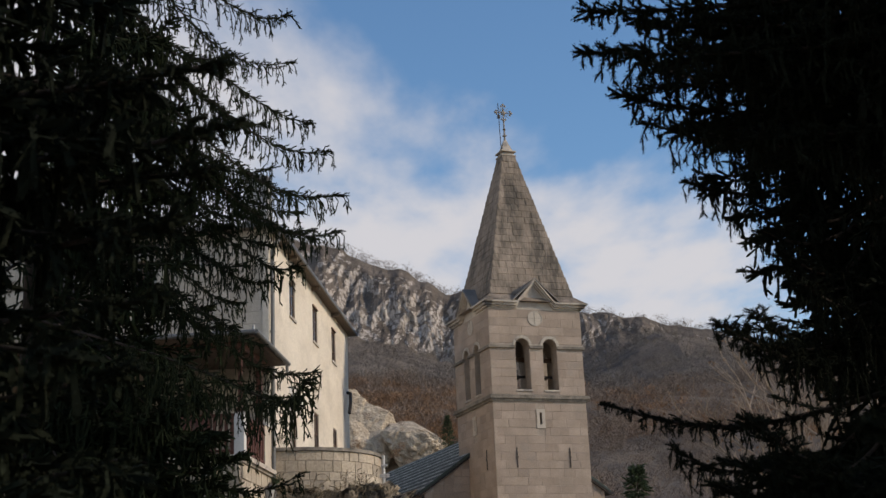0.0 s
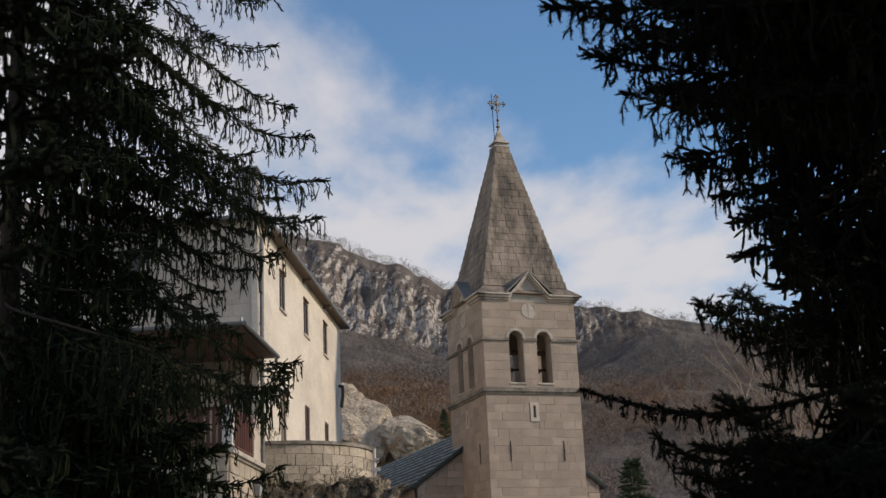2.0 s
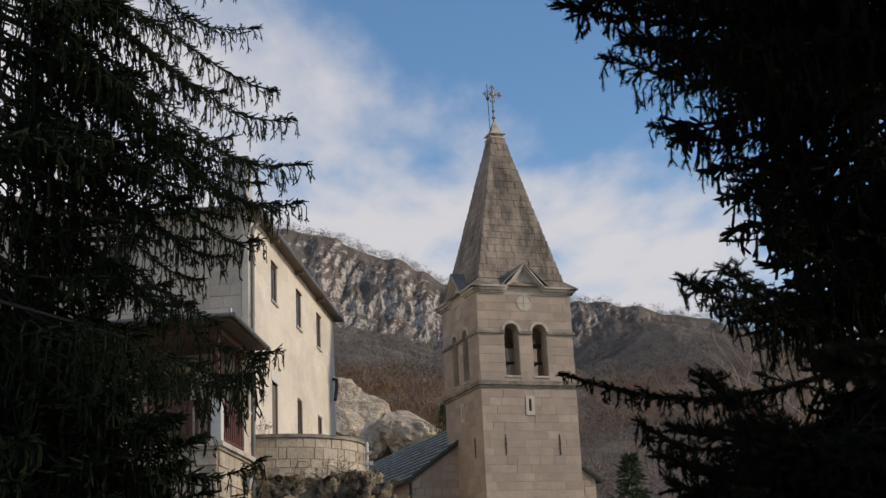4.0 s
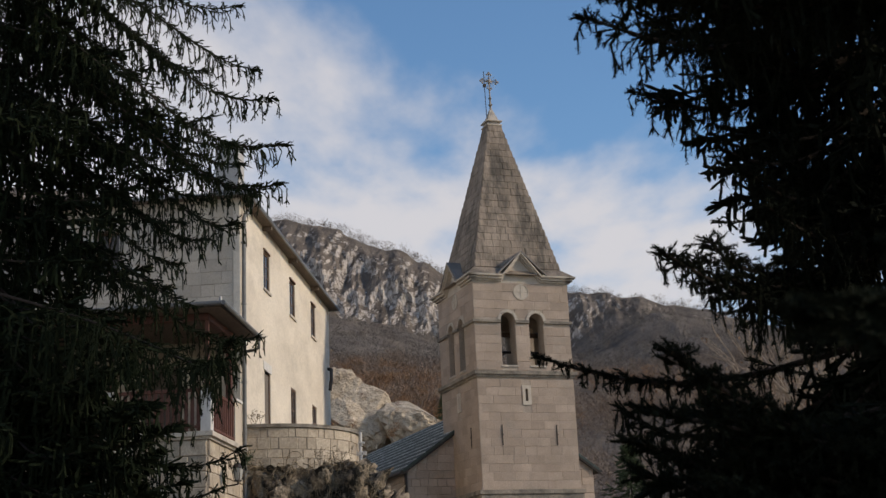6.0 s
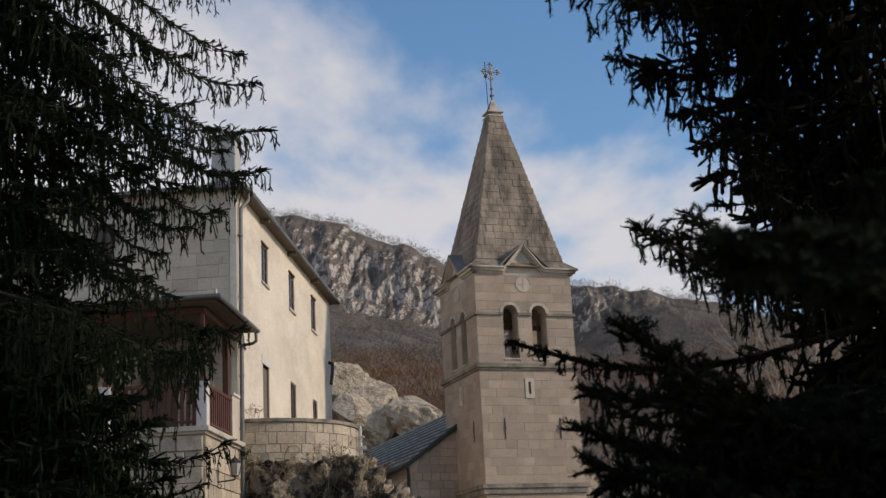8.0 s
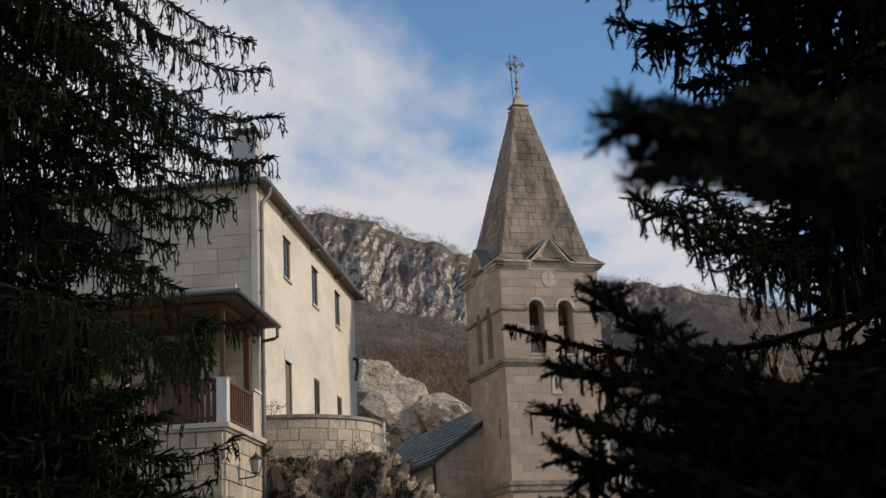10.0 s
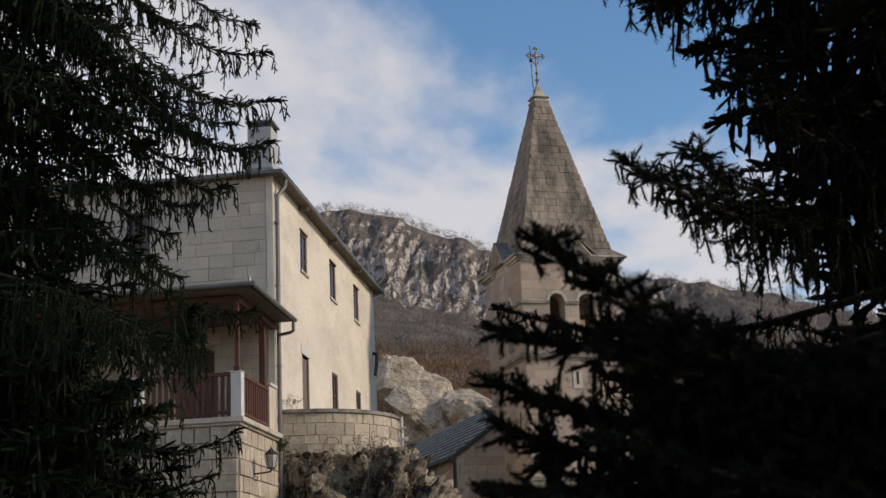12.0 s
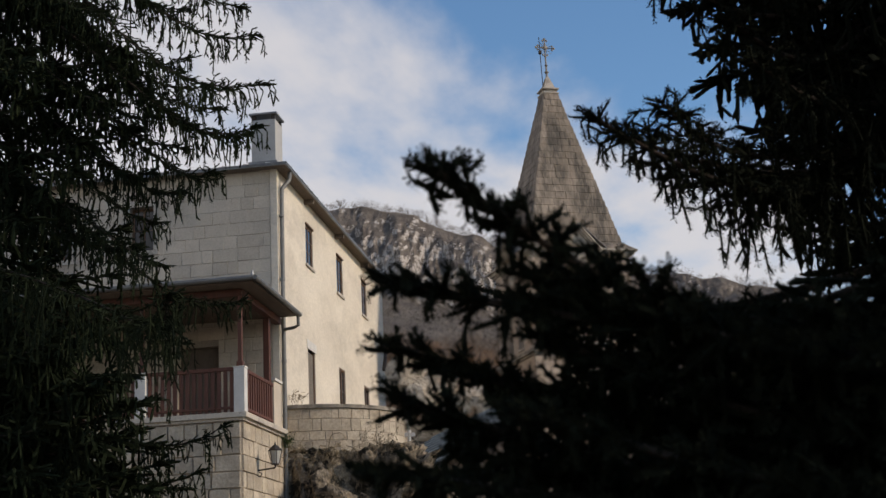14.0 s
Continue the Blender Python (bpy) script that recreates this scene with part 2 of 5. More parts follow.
def holed_wall(bm, length, z0, z1, thick, holes, m=None):
    """a wall along x from 0 to length, its face at y = 0 and its back at y = thick; holes (a, b, bottom, spring, arched)"""
    m = m or Matrix()

    def quad(*ps):
        bm.faces.new([bm.verts.new(m @ Vector(p)) for p in ps])

    cuts = {0.0, length}
    for a, b, lo, sp, arch in holes:
        cuts |= {a, b}
        if arch:
            cuts |= {a + (b - a) * (0.5 - 0.5 * math.cos(math.pi * k / 12)) for k in range(1, 12)}
    cuts = sorted(cuts)

    def top(h, x):
        a, b, lo, sp, arch = h
        r = (b - a) / 2
        return sp + (math.sqrt(max(0, r * r - (x - a - r) ** 2)) if arch else 0)

    for x0, x1 in zip(cuts, cuts[1:]):
        stack = sorted([h for h in holes if h[0] - 1e-6 <= x0 and x1 <= h[1] + 1e-6], key=lambda h: h[2])
        floor0 = floor1 = z0
        for h in stack + [None]:
            up0 = up1 = z1 if h is None else h[2]
            for y in (0, thick):
                quad((x0, y, floor0), (x1, y, floor1), (x1, y, up1), (x0, y, up0))
            if h:
                floor0, floor1 = top(h, x0), top(h, x1)
                quad((x0, 0, h[2]), (x1, 0, h[2]), (x1, thick, h[2]), (x0, thick, h[2]))
                quad((x0, 0, floor0), (x1, 0, floor1), (x1, thick, floor1), (x0, thick, floor0))
    for a, b, lo, sp, arch in holes:
        for x in (a, b):
            quad((x, 0, lo), (x, 0, sp), (x, thick, sp), (x, thick, lo))
    for x in (0, length):
        quad((x, 0, z0), (x, thick, z0), (x, thick, z1), (x, 0, z1))
    quad((0, 0, z1), (length, 0, z1), (length, thick, z1), (0, thick, z1))
    bmesh.ops.remove_doubles(bm, verts=bm.verts, dist=1e-4)
    bmesh.ops.recalc_face_normals(bm, faces=bm.faces)
    return bm


def stone_mesh(name, mat, c=0.06, seed=0):
    """a block 1 x 1 x 1: face towards -y with chamfered edges, corners a little uneven"""
    rnd = random.Random(seed)
    j = lambda s=0.02: rnd.uniform(-s, s)
    back = [(-.5, 0, -.5), (.5, 0, -.5), (.5, 0, .5), (-.5, 0, .5)]
    edge = [(x + j(), -.75, z + j()) for x, _, z in back]
    front = [(x * (1 - 2 * c) + j(), -1 + j(.06), z * (1 - 2 * c) + j()) for x, _, z in back]
    faces = [(8, 9, 10, 11)]
    for k in range(4):
        n = (k + 1) % 4
        faces += [(k, n, 4 + n, 4 + k), (4 + k, 4 + n, 8 + n, 8 + k)]
    me = bpy.data.meshes.new(name)
    me.from_pydata(back + edge + front, [], faces)
    me.materials.append(mat)
    return me


def courses(name, meshes, parent, length, z0, z1, height, width, depth, m, holes=(), gap=0.008, seed=1, jitter=0.25, shape=None):
    """courses of blocks over a face: x along, z up, the face at y = 0 of m, each block an object under parent.
    shape(z) gives the face's two ends at that height where it narrows"""
    rnd = random.Random(seed)
    n = max(1, round((z1 - z0) / height))
    h = (z1 - z0) / n
    for i in range(n):
        za, zb = z0 + i * h, z0 + (i + 1) * h
        lo, hi = shape((za + zb) / 2) if shape else (0.0, length)
        spans = [(lo, hi)]
        for a, b, hb, ht in holes:
            if zb > hb + 0.02 and za < ht - 0.02:
                spans = [s for p, q in spans for s in ((p, min(q, a)), (max(p, b), q)) if s[1] - s[0] > 0.03]
        for p, q in spans:
            x = p
            first = rnd.uniform(0.35, 1.0)
            while x < q - 1e-4:
                w = width * rnd.uniform(1 - jitter, 1 + jitter) * first
                first = 1.0
                if q - x - w < width * 0.35:
                    w = q - x
                ob = new(name, rnd.choice(meshes))
                ob.parent = parent
                d = depth * rnd.uniform(0.75, 1.2)
                ob.matrix_local = m @ Matrix.Translation((x + w / 2, 0, (za + zb) / 2)) @ Matrix.Diagonal((max(0.02, w - gap), d, h - gap, 1))
                x += w


# ---- ground and mountain ----
RIDGE_X = (-700, -300, -110, -85, -58, -38, -18, 20, 56, 69, 82, 115, 148, 192, 320, 700)
RIDGE_Z = (300, 285, 245, 239, 226, 218, 210, 202, 192, 188, 182, 173, 166, 152, 120, 80)
PROFILE_Y = (-3000, 58, 100, 150, 225, 243, 262, 300, 500, 700, 760, 786, 800, 830, 1000, 3500)
PROFILE_F = (0.0, 0.0, 0.035, 0.075, 0.130, 0.150, 0.19, 0.235, 0.45, 0.655, 0.725, 0.925, 0.975, 1.0, 0.97, 0.4)


def height(x, y):
    r = np.interp(x, RIDGE_X, RIDGE_Z)
    f = np.interp(y, PROFILE_Y, PROFILE_F)
    # right of the tower the cliff gives way to an even slope
    g = np.interp(y, (-3000, 58, 240, 800, 1000, 3500), (0, 0, 0.14, 1.0, 0.97, 0.4))
    k = np.clip((x - 45) / 40, 0, 1) * 0.9
    return r * (f * (1 - k) + g * k)


def build_ground():
    ys = np.unique(np.concatenate([[-3000, -800, -200, -60, -20], np.linspace(0, 60, 10), np.linspace(60, 220, 24), np.linspace(222, 270, 26), np.linspace(275, 690, 70), np.linspace(694, 752, 26), np.linspace(753, 796, 64), np.linspace(797, 812, 10), np.linspace(820, 1000, 12), [1500, 2500, 4500]]))
    us = np.unique(np.concatenate([[-6, -3, -1.6, -1], np.linspace(-0.75, -0.36, 24), np.linspace(-0.35, 0.30, 260), np.linspace(0.31, 0.75, 60), [1, 1.6, 3, 6]]))
    verts = []
    for y in ys:
        w = 60 + 0.40 * abs(y)
        for u in us:
            x = u * w
            z = float(height(x, y))
            yy = y
            if y > 60:
                far = min(1.0, (y - 60) / 150)
                z += far * 5.0 * noise.fractal(Vector((x / 45, y / 45, 0.3)), 1.0, 2.0, 5)
                cliff = max(0.0, 1 - abs(y - 775) / 45)
                if cliff > 0:
                    rib = noise.ridged_multi_fractal(Vector((x / 40, z / 60, 1.7)), 0.8, 2.2, 6, 1.0, 2.0)
                    yy += cliff * (4 - 6 * rib + 3 * noise.turbulence(Vector((x / 8, z / 30, 2.2)), 5, True) - 2 + 1.8 * noise.noise(Vector((x / 3.0, z / 7, 4))) - 3.6 * noise.ridged_multi_fractal(Vector((x / 15, z / 32, 5.1)), 0.9, 2.1, 4, 1.0, 2.0) + 2.4)
                    z += cliff * 5 * noise.noise(Vector((x / 9, 3.1, 0.4)))
            verts.append((x, yy, z))
    n = len(us)
    faces = [(i * n + k, i * n + k + 1, (i + 1) * n + k + 1, (i + 1) * n + k) for i in range(len(ys) - 1) for k in range(n - 1)]
    m = bpy.data.materials.new("hillside_scrub_and_rock")
    m.use_nodes = True
    t = m.node_tree
    b = t.nodes["Principled BSDF"]
    b.inputs["Roughness"].default_value = 0.95
    b.inputs["Specular IOR Level"].default_value = 0.1
    geo = t.nodes.new("ShaderNodeNewGeometry")
    sp = t.nodes.new("ShaderNodeSeparateXYZ")
    t.links.new(geo.outputs["Normal"], sp.inputs[0])

    def nz(s, stretch=(1, 1, 1), d=8.0):
        mp = t.nodes.new("ShaderNodeMapping")
        mp.inputs["Scale"].default_value = stretch
        t.links.new(geo.outputs["Position"], mp.inputs[0])
        q = t.nodes.new("ShaderNodeTexNoise")
        q.inputs["Scale"].default_value, q.inputs["Detail"].default_value, q.inputs["Roughness"].default_value = s, d, 0.65
        t.links.new(mp.outputs[0], q.inputs["Vector"])
        return q.outputs[0]

    def ramp(v, stops):
        q = t.nodes.new("ShaderNodeValToRGB")
        e = q.color_ramp.elements
        e[0].position, e[0].color = stops[0][0], (*stops[0][1], 1)
        e[1].position, e[1].color = stops[-1][0], (*stops[-1][1], 1)
        for p, c in stops[1:-1]:
            e.new(p).color = (*c, 1)
        t.links.new(v, q.inputs[0])
        return q.outputs[0]

    def mth(op, a, c):
        q = t.nodes.new("ShaderNodeMath")
        q.operation = op
        for k, v in enumerate((a, c)):
            if isinstance(v, (int, float)):
                q.inputs[k].default_value = v
            else:
                t.links.new(v, q.inputs[k])
        return q.outputs[0]

    # scrub browns greyed so that the colour carries the distance haze
    scrub = ramp(nz(0.06), [(0.3, (0.085, 0.072, 0.062)), (0.5, (0.145, 0.120, 0.100)), (0.68, (0.195, 0.165, 0.14))])
    rock = ramp(nz(0.6, (1, 1, 0.42), 12.0), [(0.36, (0.13, 0.112, 0.098)), (0.44, (0.31, 0.27, 0.235)), (0.53, (0.48, 0.43, 0.385)), (0.70, (0.62, 0.565, 0.51))])
    steep = mth("ADD", mth("SUBTRACT", 0.50, sp.outputs[2]), mth("MULTIPLY", mth("SUBTRACT", nz(0.16, (1, 1, 0.6)), 0.52), 2.0))
    f = t.nodes.new("ShaderNodeMapRange")
    f.inputs["From Min"].default_value, f.inputs["From Max"].default_value = 0.0, 0.16
    t.links.new(steep, f.inputs["Value"])
    mx = t.nodes.new("ShaderNodeMix")
    mx.data_type = "RGBA"
    t.links.new(f.outputs[0], mx.inputs["Factor"])
    t.links.new(scrub, mx.inputs["A"])
    t.links.new(rock, mx.inputs["B"])
    # pale gravel below the hill, out of view, added to bounce light up
    pos = t.nodes.new("ShaderNodeSeparateXYZ")
    t.links.new(geo.outputs["Position"], pos.inputs[0])
    near_bounce = t.nodes.new("ShaderNodeMapRange")
    near_bounce.inputs["From Min"].default_value, near_bounce.inputs["From Max"].default_value = 62, 54
    t.links.new(pos.outputs[1], near_bounce.inputs["Value"])
    bounce_gravel = ramp(nz(3.0), [(0.3, (0.26, 0.22, 0.17)), (0.7, (0.42, 0.36, 0.28))])
    mg = t.nodes.new("ShaderNodeMix")
    mg.data_type = "RGBA"
    t.links.new(near_bounce.outputs[0], mg.inputs["Factor"])
    t.links.new(mx.outputs["Result"], mg.inputs["A"])
    t.links.new(bounce_gravel, mg.inputs["B"])
    t.links.new(mg.outputs["Result"], b.inputs["Base Color"])
    bp = t.nodes.new("ShaderNodeBump")
    bp.inputs["Strength"].default_value, bp.inputs["Distance"].default_value = 1.0, 1.2
    t.links.new(nz(0.7, (1, 1, 0.45), 12.0), bp.inputs["Height"])
    t.links.new(bp.outputs[0], b.inputs["Normal"])
    ob = raw("ground", verts, faces, m)
    return tagged(ob, "brown winter hillside rising to a pale rock cliff", "ground", kind="structure")


build_ground()


# ---- monastery house ----
HOUSE = pose(-4.966, 35.674, 0, 0, 0, -2.79)  # x outwards from the long wall, y along it
HOUSE_LEN, HOUSE_TOP, HOUSE_W = 13.35, 12.42, 9.0
WINDOWS = [(2.80, 3.58, 10.70, 11.78), (6.42, 7.22, 10.74, 11.84), (9.90, 10.66, 10.80, 11.88)]
DOORS = [(2.80, 3.56, 6.35, 8.42), (6.42, 7.2, 6.7, 8.54), (9.86, 10.62, 7.0, 8.54)]
GABLE_WINDOWS = [(5.85, 5.25, 10.55, 11.75), (3.76, 3.14, 10.62, 11.75)]


def window(parent, a, b, z0, z1, m, inset=0.16, bars=1, name="window"):
    """a wooden casement in an opening of a wall whose face is y = 0 of m"""
    w = thing_part(name, parent)
    for k, e in enumerate(((a, a + 0.06, z0, z1), (b - 0.06, b, z0, z1), (a + 0.06, b - 0.06, z0, z0 + 0.06), (a + 0.06, b - 0.06, z1 - 0.06, z1))):
        boxed("frame", (e[0], e[1], inset, inset + 0.06, e[2], e[3]), M_WINDOWWOOD, w, m=m, bevel=0.006)
    mid = (a + b) / 2
    boxed("mullion", (mid - 0.03, mid + 0.03, inset + 0.005, inset + 0.055, z0 + 0.06, z1 - 0.06), M_WINDOWWOOD, w, m=m, bevel=0.005)
    for p, q in ((a + 0.06, mid - 0.03), (mid + 0.03, b - 0.06)):
        for k in range(bars + 1):
            za = z0 + 0.06 + (z1 - z0 - 0.12) * k / (bars + 1)
            zb = z0 + 0.06 + (z1 - z0 - 0.12) * (k + 1) / (bars + 1)
            boxed("pane", (p, q, inset + 0.02, inset + 0.03, za + 0.012, zb - 0.012), M_GLASS, w, m=m, bevel=0)
            if k:
                boxed("glazing_bar", (p, q, inset + 0.01, inset + 0.045, za - 0.012, za + 0.012), M_WINDOWWOOD, w, m=m, bevel=0)
    return w


def thing_part(name, parent):
    ob = new(name)
    ob.parent = parent
    return ob


def build_house():
    h = thing("monastery_house", HOUSE, "cream plastered house with a stone end wall and metal roof", "house")
    # long wall: its face looks along +x; in wall space x runs along it
    ml = Matrix.Translation((0, 0, 0)) @ pose(0, 0, 0, 0, 0, 90)
    holes = [(a, b, z0, z1, False) for a, b, z0, z1 in WINDOWS + DOORS]
    part("wall", holed_wall(bmesh.new(), HOUSE_LEN, 0.0, HOUSE_TOP, 0.45, holes, ml), M_PLASTER, h, "cream plaster wall with worn patches")
    mg = pose(-HOUSE_W, 0.0, 0)
    gholes = [(HOUSE_W - a, HOUSE_W - b, z0, z1, False) for a, b, z0, z1 in GABLE_WINDOWS]
    gholes.append((HOUSE_W - 2.5, HOUSE_W - 1.5, 6.05, 8.1, False))
    part("wall", holed_wall(bmesh.new(), HOUSE_W - 0.45, 0.0, HOUSE_TOP, 0.45, gholes, mg), M_MORTAR, h, "end wall of squared limestone blocks")
    boxed("wall", (-HOUSE_W, -0.45, HOUSE_LEN - 0.45, HOUSE_LEN, 0, HOUSE_TOP), M_PLASTER, h, bevel=0)
    boxed("wall", (-HOUSE_W, -HOUSE_W + 0.45, 0.45, HOUSE_LEN - 0.45, 0, HOUSE_TOP), M_PLASTER, h, bevel=0)
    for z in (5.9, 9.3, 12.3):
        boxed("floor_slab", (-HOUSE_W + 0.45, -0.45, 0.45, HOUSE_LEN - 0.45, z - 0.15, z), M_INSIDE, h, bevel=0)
    # painted quoin strip on the corner of the end wall
    boxed("corner_strip", (-0.16, 0.012, -0.03, 0.1, 4.0, HOUSE_TOP), M_PLASTER, h, "pale plastered corner strip", bevel=0.008)
    for a, b, z0, z1 in WINDOWS:
        window(h, a, b, z0, z1, ml, inset=0.025, bars=2)
        boxed("sill", (a - 0.06, b + 0.06, -0.05, 0.2, z0 - 0.07, z0), M_TRIM, h, m=ml)
        boxed("lintel", (a - 0.02, b + 0.02, -0.04, 0.1, z1, z1 + 0.05), M_WINDOWWOOD, h, "thin brown drip board", m=ml)
    for k, (a, b, z0, z1) in enumerate(DOORS):
        if k == 0:
            d = boxed("door", (a + 0.05, b - 0.05, 0.05, 0.10, z0, z1 - 0.05), material("weathered_grey_door", (0.16, 0.135, 0.11), (0.12, 0.10, 0.085), 3, 40, 0.8, 0.3, stretch=(5, 5, 0.6)), h, "weathered brown-grey wooden door", m=ml)
            boxed("frame", (a, a + 0.05, 0.02, 0.12, z0, z1), M_WINDOWWOOD, h, m=ml)
            boxed("frame", (b - 0.05, b, 0.02, 0.12, z0, z1), M_WINDOWWOOD, h, m=ml)
            boxed("lintel", (a - 0.12, b + 0.12, -0.02, 0.12, z1, z1 + 0.24), M_WHITE, h, "pale stone door lintel", m=ml)
        else:
            window(h, a, b, z0, z1, ml, inset=0.025, bars=2)
    for a, b, z0, z1 in GABLE_WINDOWS:
        window(h, HOUSE_W - a, HOUSE_W - b, z0, z1, mg, bars=1)
        for e in ((HOUSE_W - a - 0.12, HOUSE_W - a, z0, z1), (HOUSE_W - b, HOUSE_W - b + 0.12, z0, z1), (HOUSE_W - a - 0.12, HOUSE_W - b + 0.12, z1, z1 + 0.15), (HOUSE_W - a - 0.14, HOUSE_W - b + 0.14, z0 - 0.12, z0)):
            boxed("surround", (e[0], e[1], -0.05, 0.1, e[2], e[3]), M_TRIM, h, m=mg)
    boxed("door", (HOUSE_W - 2.5, HOUSE_W - 1.5, 0.2, 0.26, 6.05, 8.1), M_SOFFIT, h, "dark brown wooden door", m=mg)
    # hipped roof with a boarded soffit and an edge strip
    ov, z = 0.34, HOUSE_TOP
    x0, x1, y0, y1 = -HOUSE_W - ov, ov, -ov, HOUSE_LEN + ov
    boxed("soffit", (x0 + 0.03, x1 - 0.03, y0 + 0.03, y1 - 0.03, z + 0.002, z + 0.04), M_SOFFIT, h, "brown boarded soffit", bevel=0)
    for e in ((x0, x1, y0, y0 + 0.05), (x0, x1, y1 - 0.05, y1), (x0, x0 + 0.05, y0 + 0.05, y1 - 0.05), (x1 - 0.05, x1, y0 + 0.05, y1 - 0.05)):
        boxed("fascia", (*e, z - 0.01, z + 0.065), M_ROOFMETAL, h, "grey metal roof edge", bevel=0.006)
    xm, run, top = (x0 + x1) / 2, (x1 - x0) / 2, z + 0.065 + 1.45
    rv = [(x0, y0, z + 0.066), (x1, y0, z + 0.066), (x1, y1, z + 0.066), (x0, y1, z + 0.066), (xm, y0 + run, top), (xm, y1 - run, top)]
    rv += [(a, b, c - 0.06) for a, b, c in rv]
    raw("roof", rv, [(0, 1, 4), (1, 2, 5, 4), (2, 3, 5), (3, 0, 4, 5), (6, 10, 7), (7, 10, 11, 8), (8, 11, 9), (9, 11, 10, 6), (0, 6, 7, 1), (1, 7, 8, 2), (2, 8, 9, 3), (3, 9, 6, 0)], M_ROOFMETAL, h, "grey standing-seam sheet roof")
    slope = (top - z - 0.066) / run
    for k in range(1, 18):
        x = x0 + (x1 - x0) * k / 18
        reach = min(x - x0, x1 - x)
        bm = bmesh.new()
        tube(bm, [(x, y0, z + 0.08), (x, y0 + reach, z + 0.08 + reach * slope)], 0.018, 5)
        part("seam", bm, M_ROOFMETAL, h)
    for k in range(1, 26):
        y = y0 + (y1 - y0) * k / 26
        reach = min(y - y0, y1 - y, run)
        bm = bmesh.new()
        tube(bm, [(x1, y, z + 0.08), (x1 - reach, y, z + 0.08 + reach * slope)], 0.018, 5)
        part("seam", bm, M_ROOFMETAL, h)
    # rafter tails under the long eave
    for k in range(1, 4):
        boxed("bracket", (0.0, 0.26, k * 3.6 - 0.9, k * 3.6 - 0.78, z - 0.12, z), M_SOFFIT, h)
    # chimney on the corner of the roof
    cx0, cx1, cy0, cy1 = -0.70, -0.08, 0.25, 0.92
    ch = boxed("chimney", (cx0, cx1, cy0, cy1, z + 0.1, 13.84), material("grey_rendered_chimney", (0.42, 0.41, 0.39), (0.35, 0.34, 0.325), 1.5, 20, 0.85, 0.2, spread=0.06), h, "smooth grey rendered chimney", bevel=0.015)
    boxed("cap", (cx0 - 0.05, cx1 + 0.05, cy0 - 0.05, cy1 + 0.05, 13.97, 14.02), M_ROOFMETAL, ch, bevel=0.01)
    for x, y in ((cx0 + 0.06, cy0 + 0.06), (cx1 - 0.06, cy0 + 0.06), (cx0 + 0.06, cy1 - 0.06), (cx1 - 0.06, cy1 - 0.06)):
        boxed("leg", (x - 0.05, x + 0.05, y - 0.05, y + 0.05, 13.84, 13.97), M_IRON, ch, bevel=0)
    boxed("flashing", (cx0 - 0.06, cx1 + 0.06, cy0 - 0.1, cy1 + 0.06, z + 0.12, z + 0.3), M_ROOFMETAL, ch)
    return h


house = build_house()

# downpipe at the corner, with its elbow under the eave and the branch from the porch gutter
pipe = thing("downpipe", HOUSE, "grey zinc downpipe running down the house corner", "downpipe")
tubed("pipe", [(0.26, 0.3, 12.40), (0.24, 0.29, 12.2), (0.10, 0.14, 11.95), (0.09, 0.10, 11.8), (0.09, 0.07, 9.0), (0.09, 0.06, 6.2), (0.09, 0.06, 0.1)], 0.055, M_PIPE, pipe)
tubed("branch_pipe", [(0.50, -0.12, 8.66), (0.50, -0.10, 8.44), (0.40, -0.05, 8.40), (0.12, 0.02, 8.38)], 0.04, M_PIPE, pipe)
for z in (11.2, 9.6, 7.6, 6.3, 4.4):
    tubed("clamp", [(0.09, 0.065, z), (0.09, 0.065, z + 0.05)], 0.068, M_PIPE, pipe)

shutter_hook = thing("wall_bracket", HOUSE, "dark iron strut leaning off the far house corner", "bracket")
bm = tube(bmesh.new(), [(0.02, 12.9, 10.22), (0.16, 12.75, 10.16), (0.22, 12.35, 9.75), (0.2, 12.15, 9.36)], 0.06, 8)
part("strut", bm, M_IRON, shutter_hook)

# ---- porch ----
PF = -3.3  # front of the porch


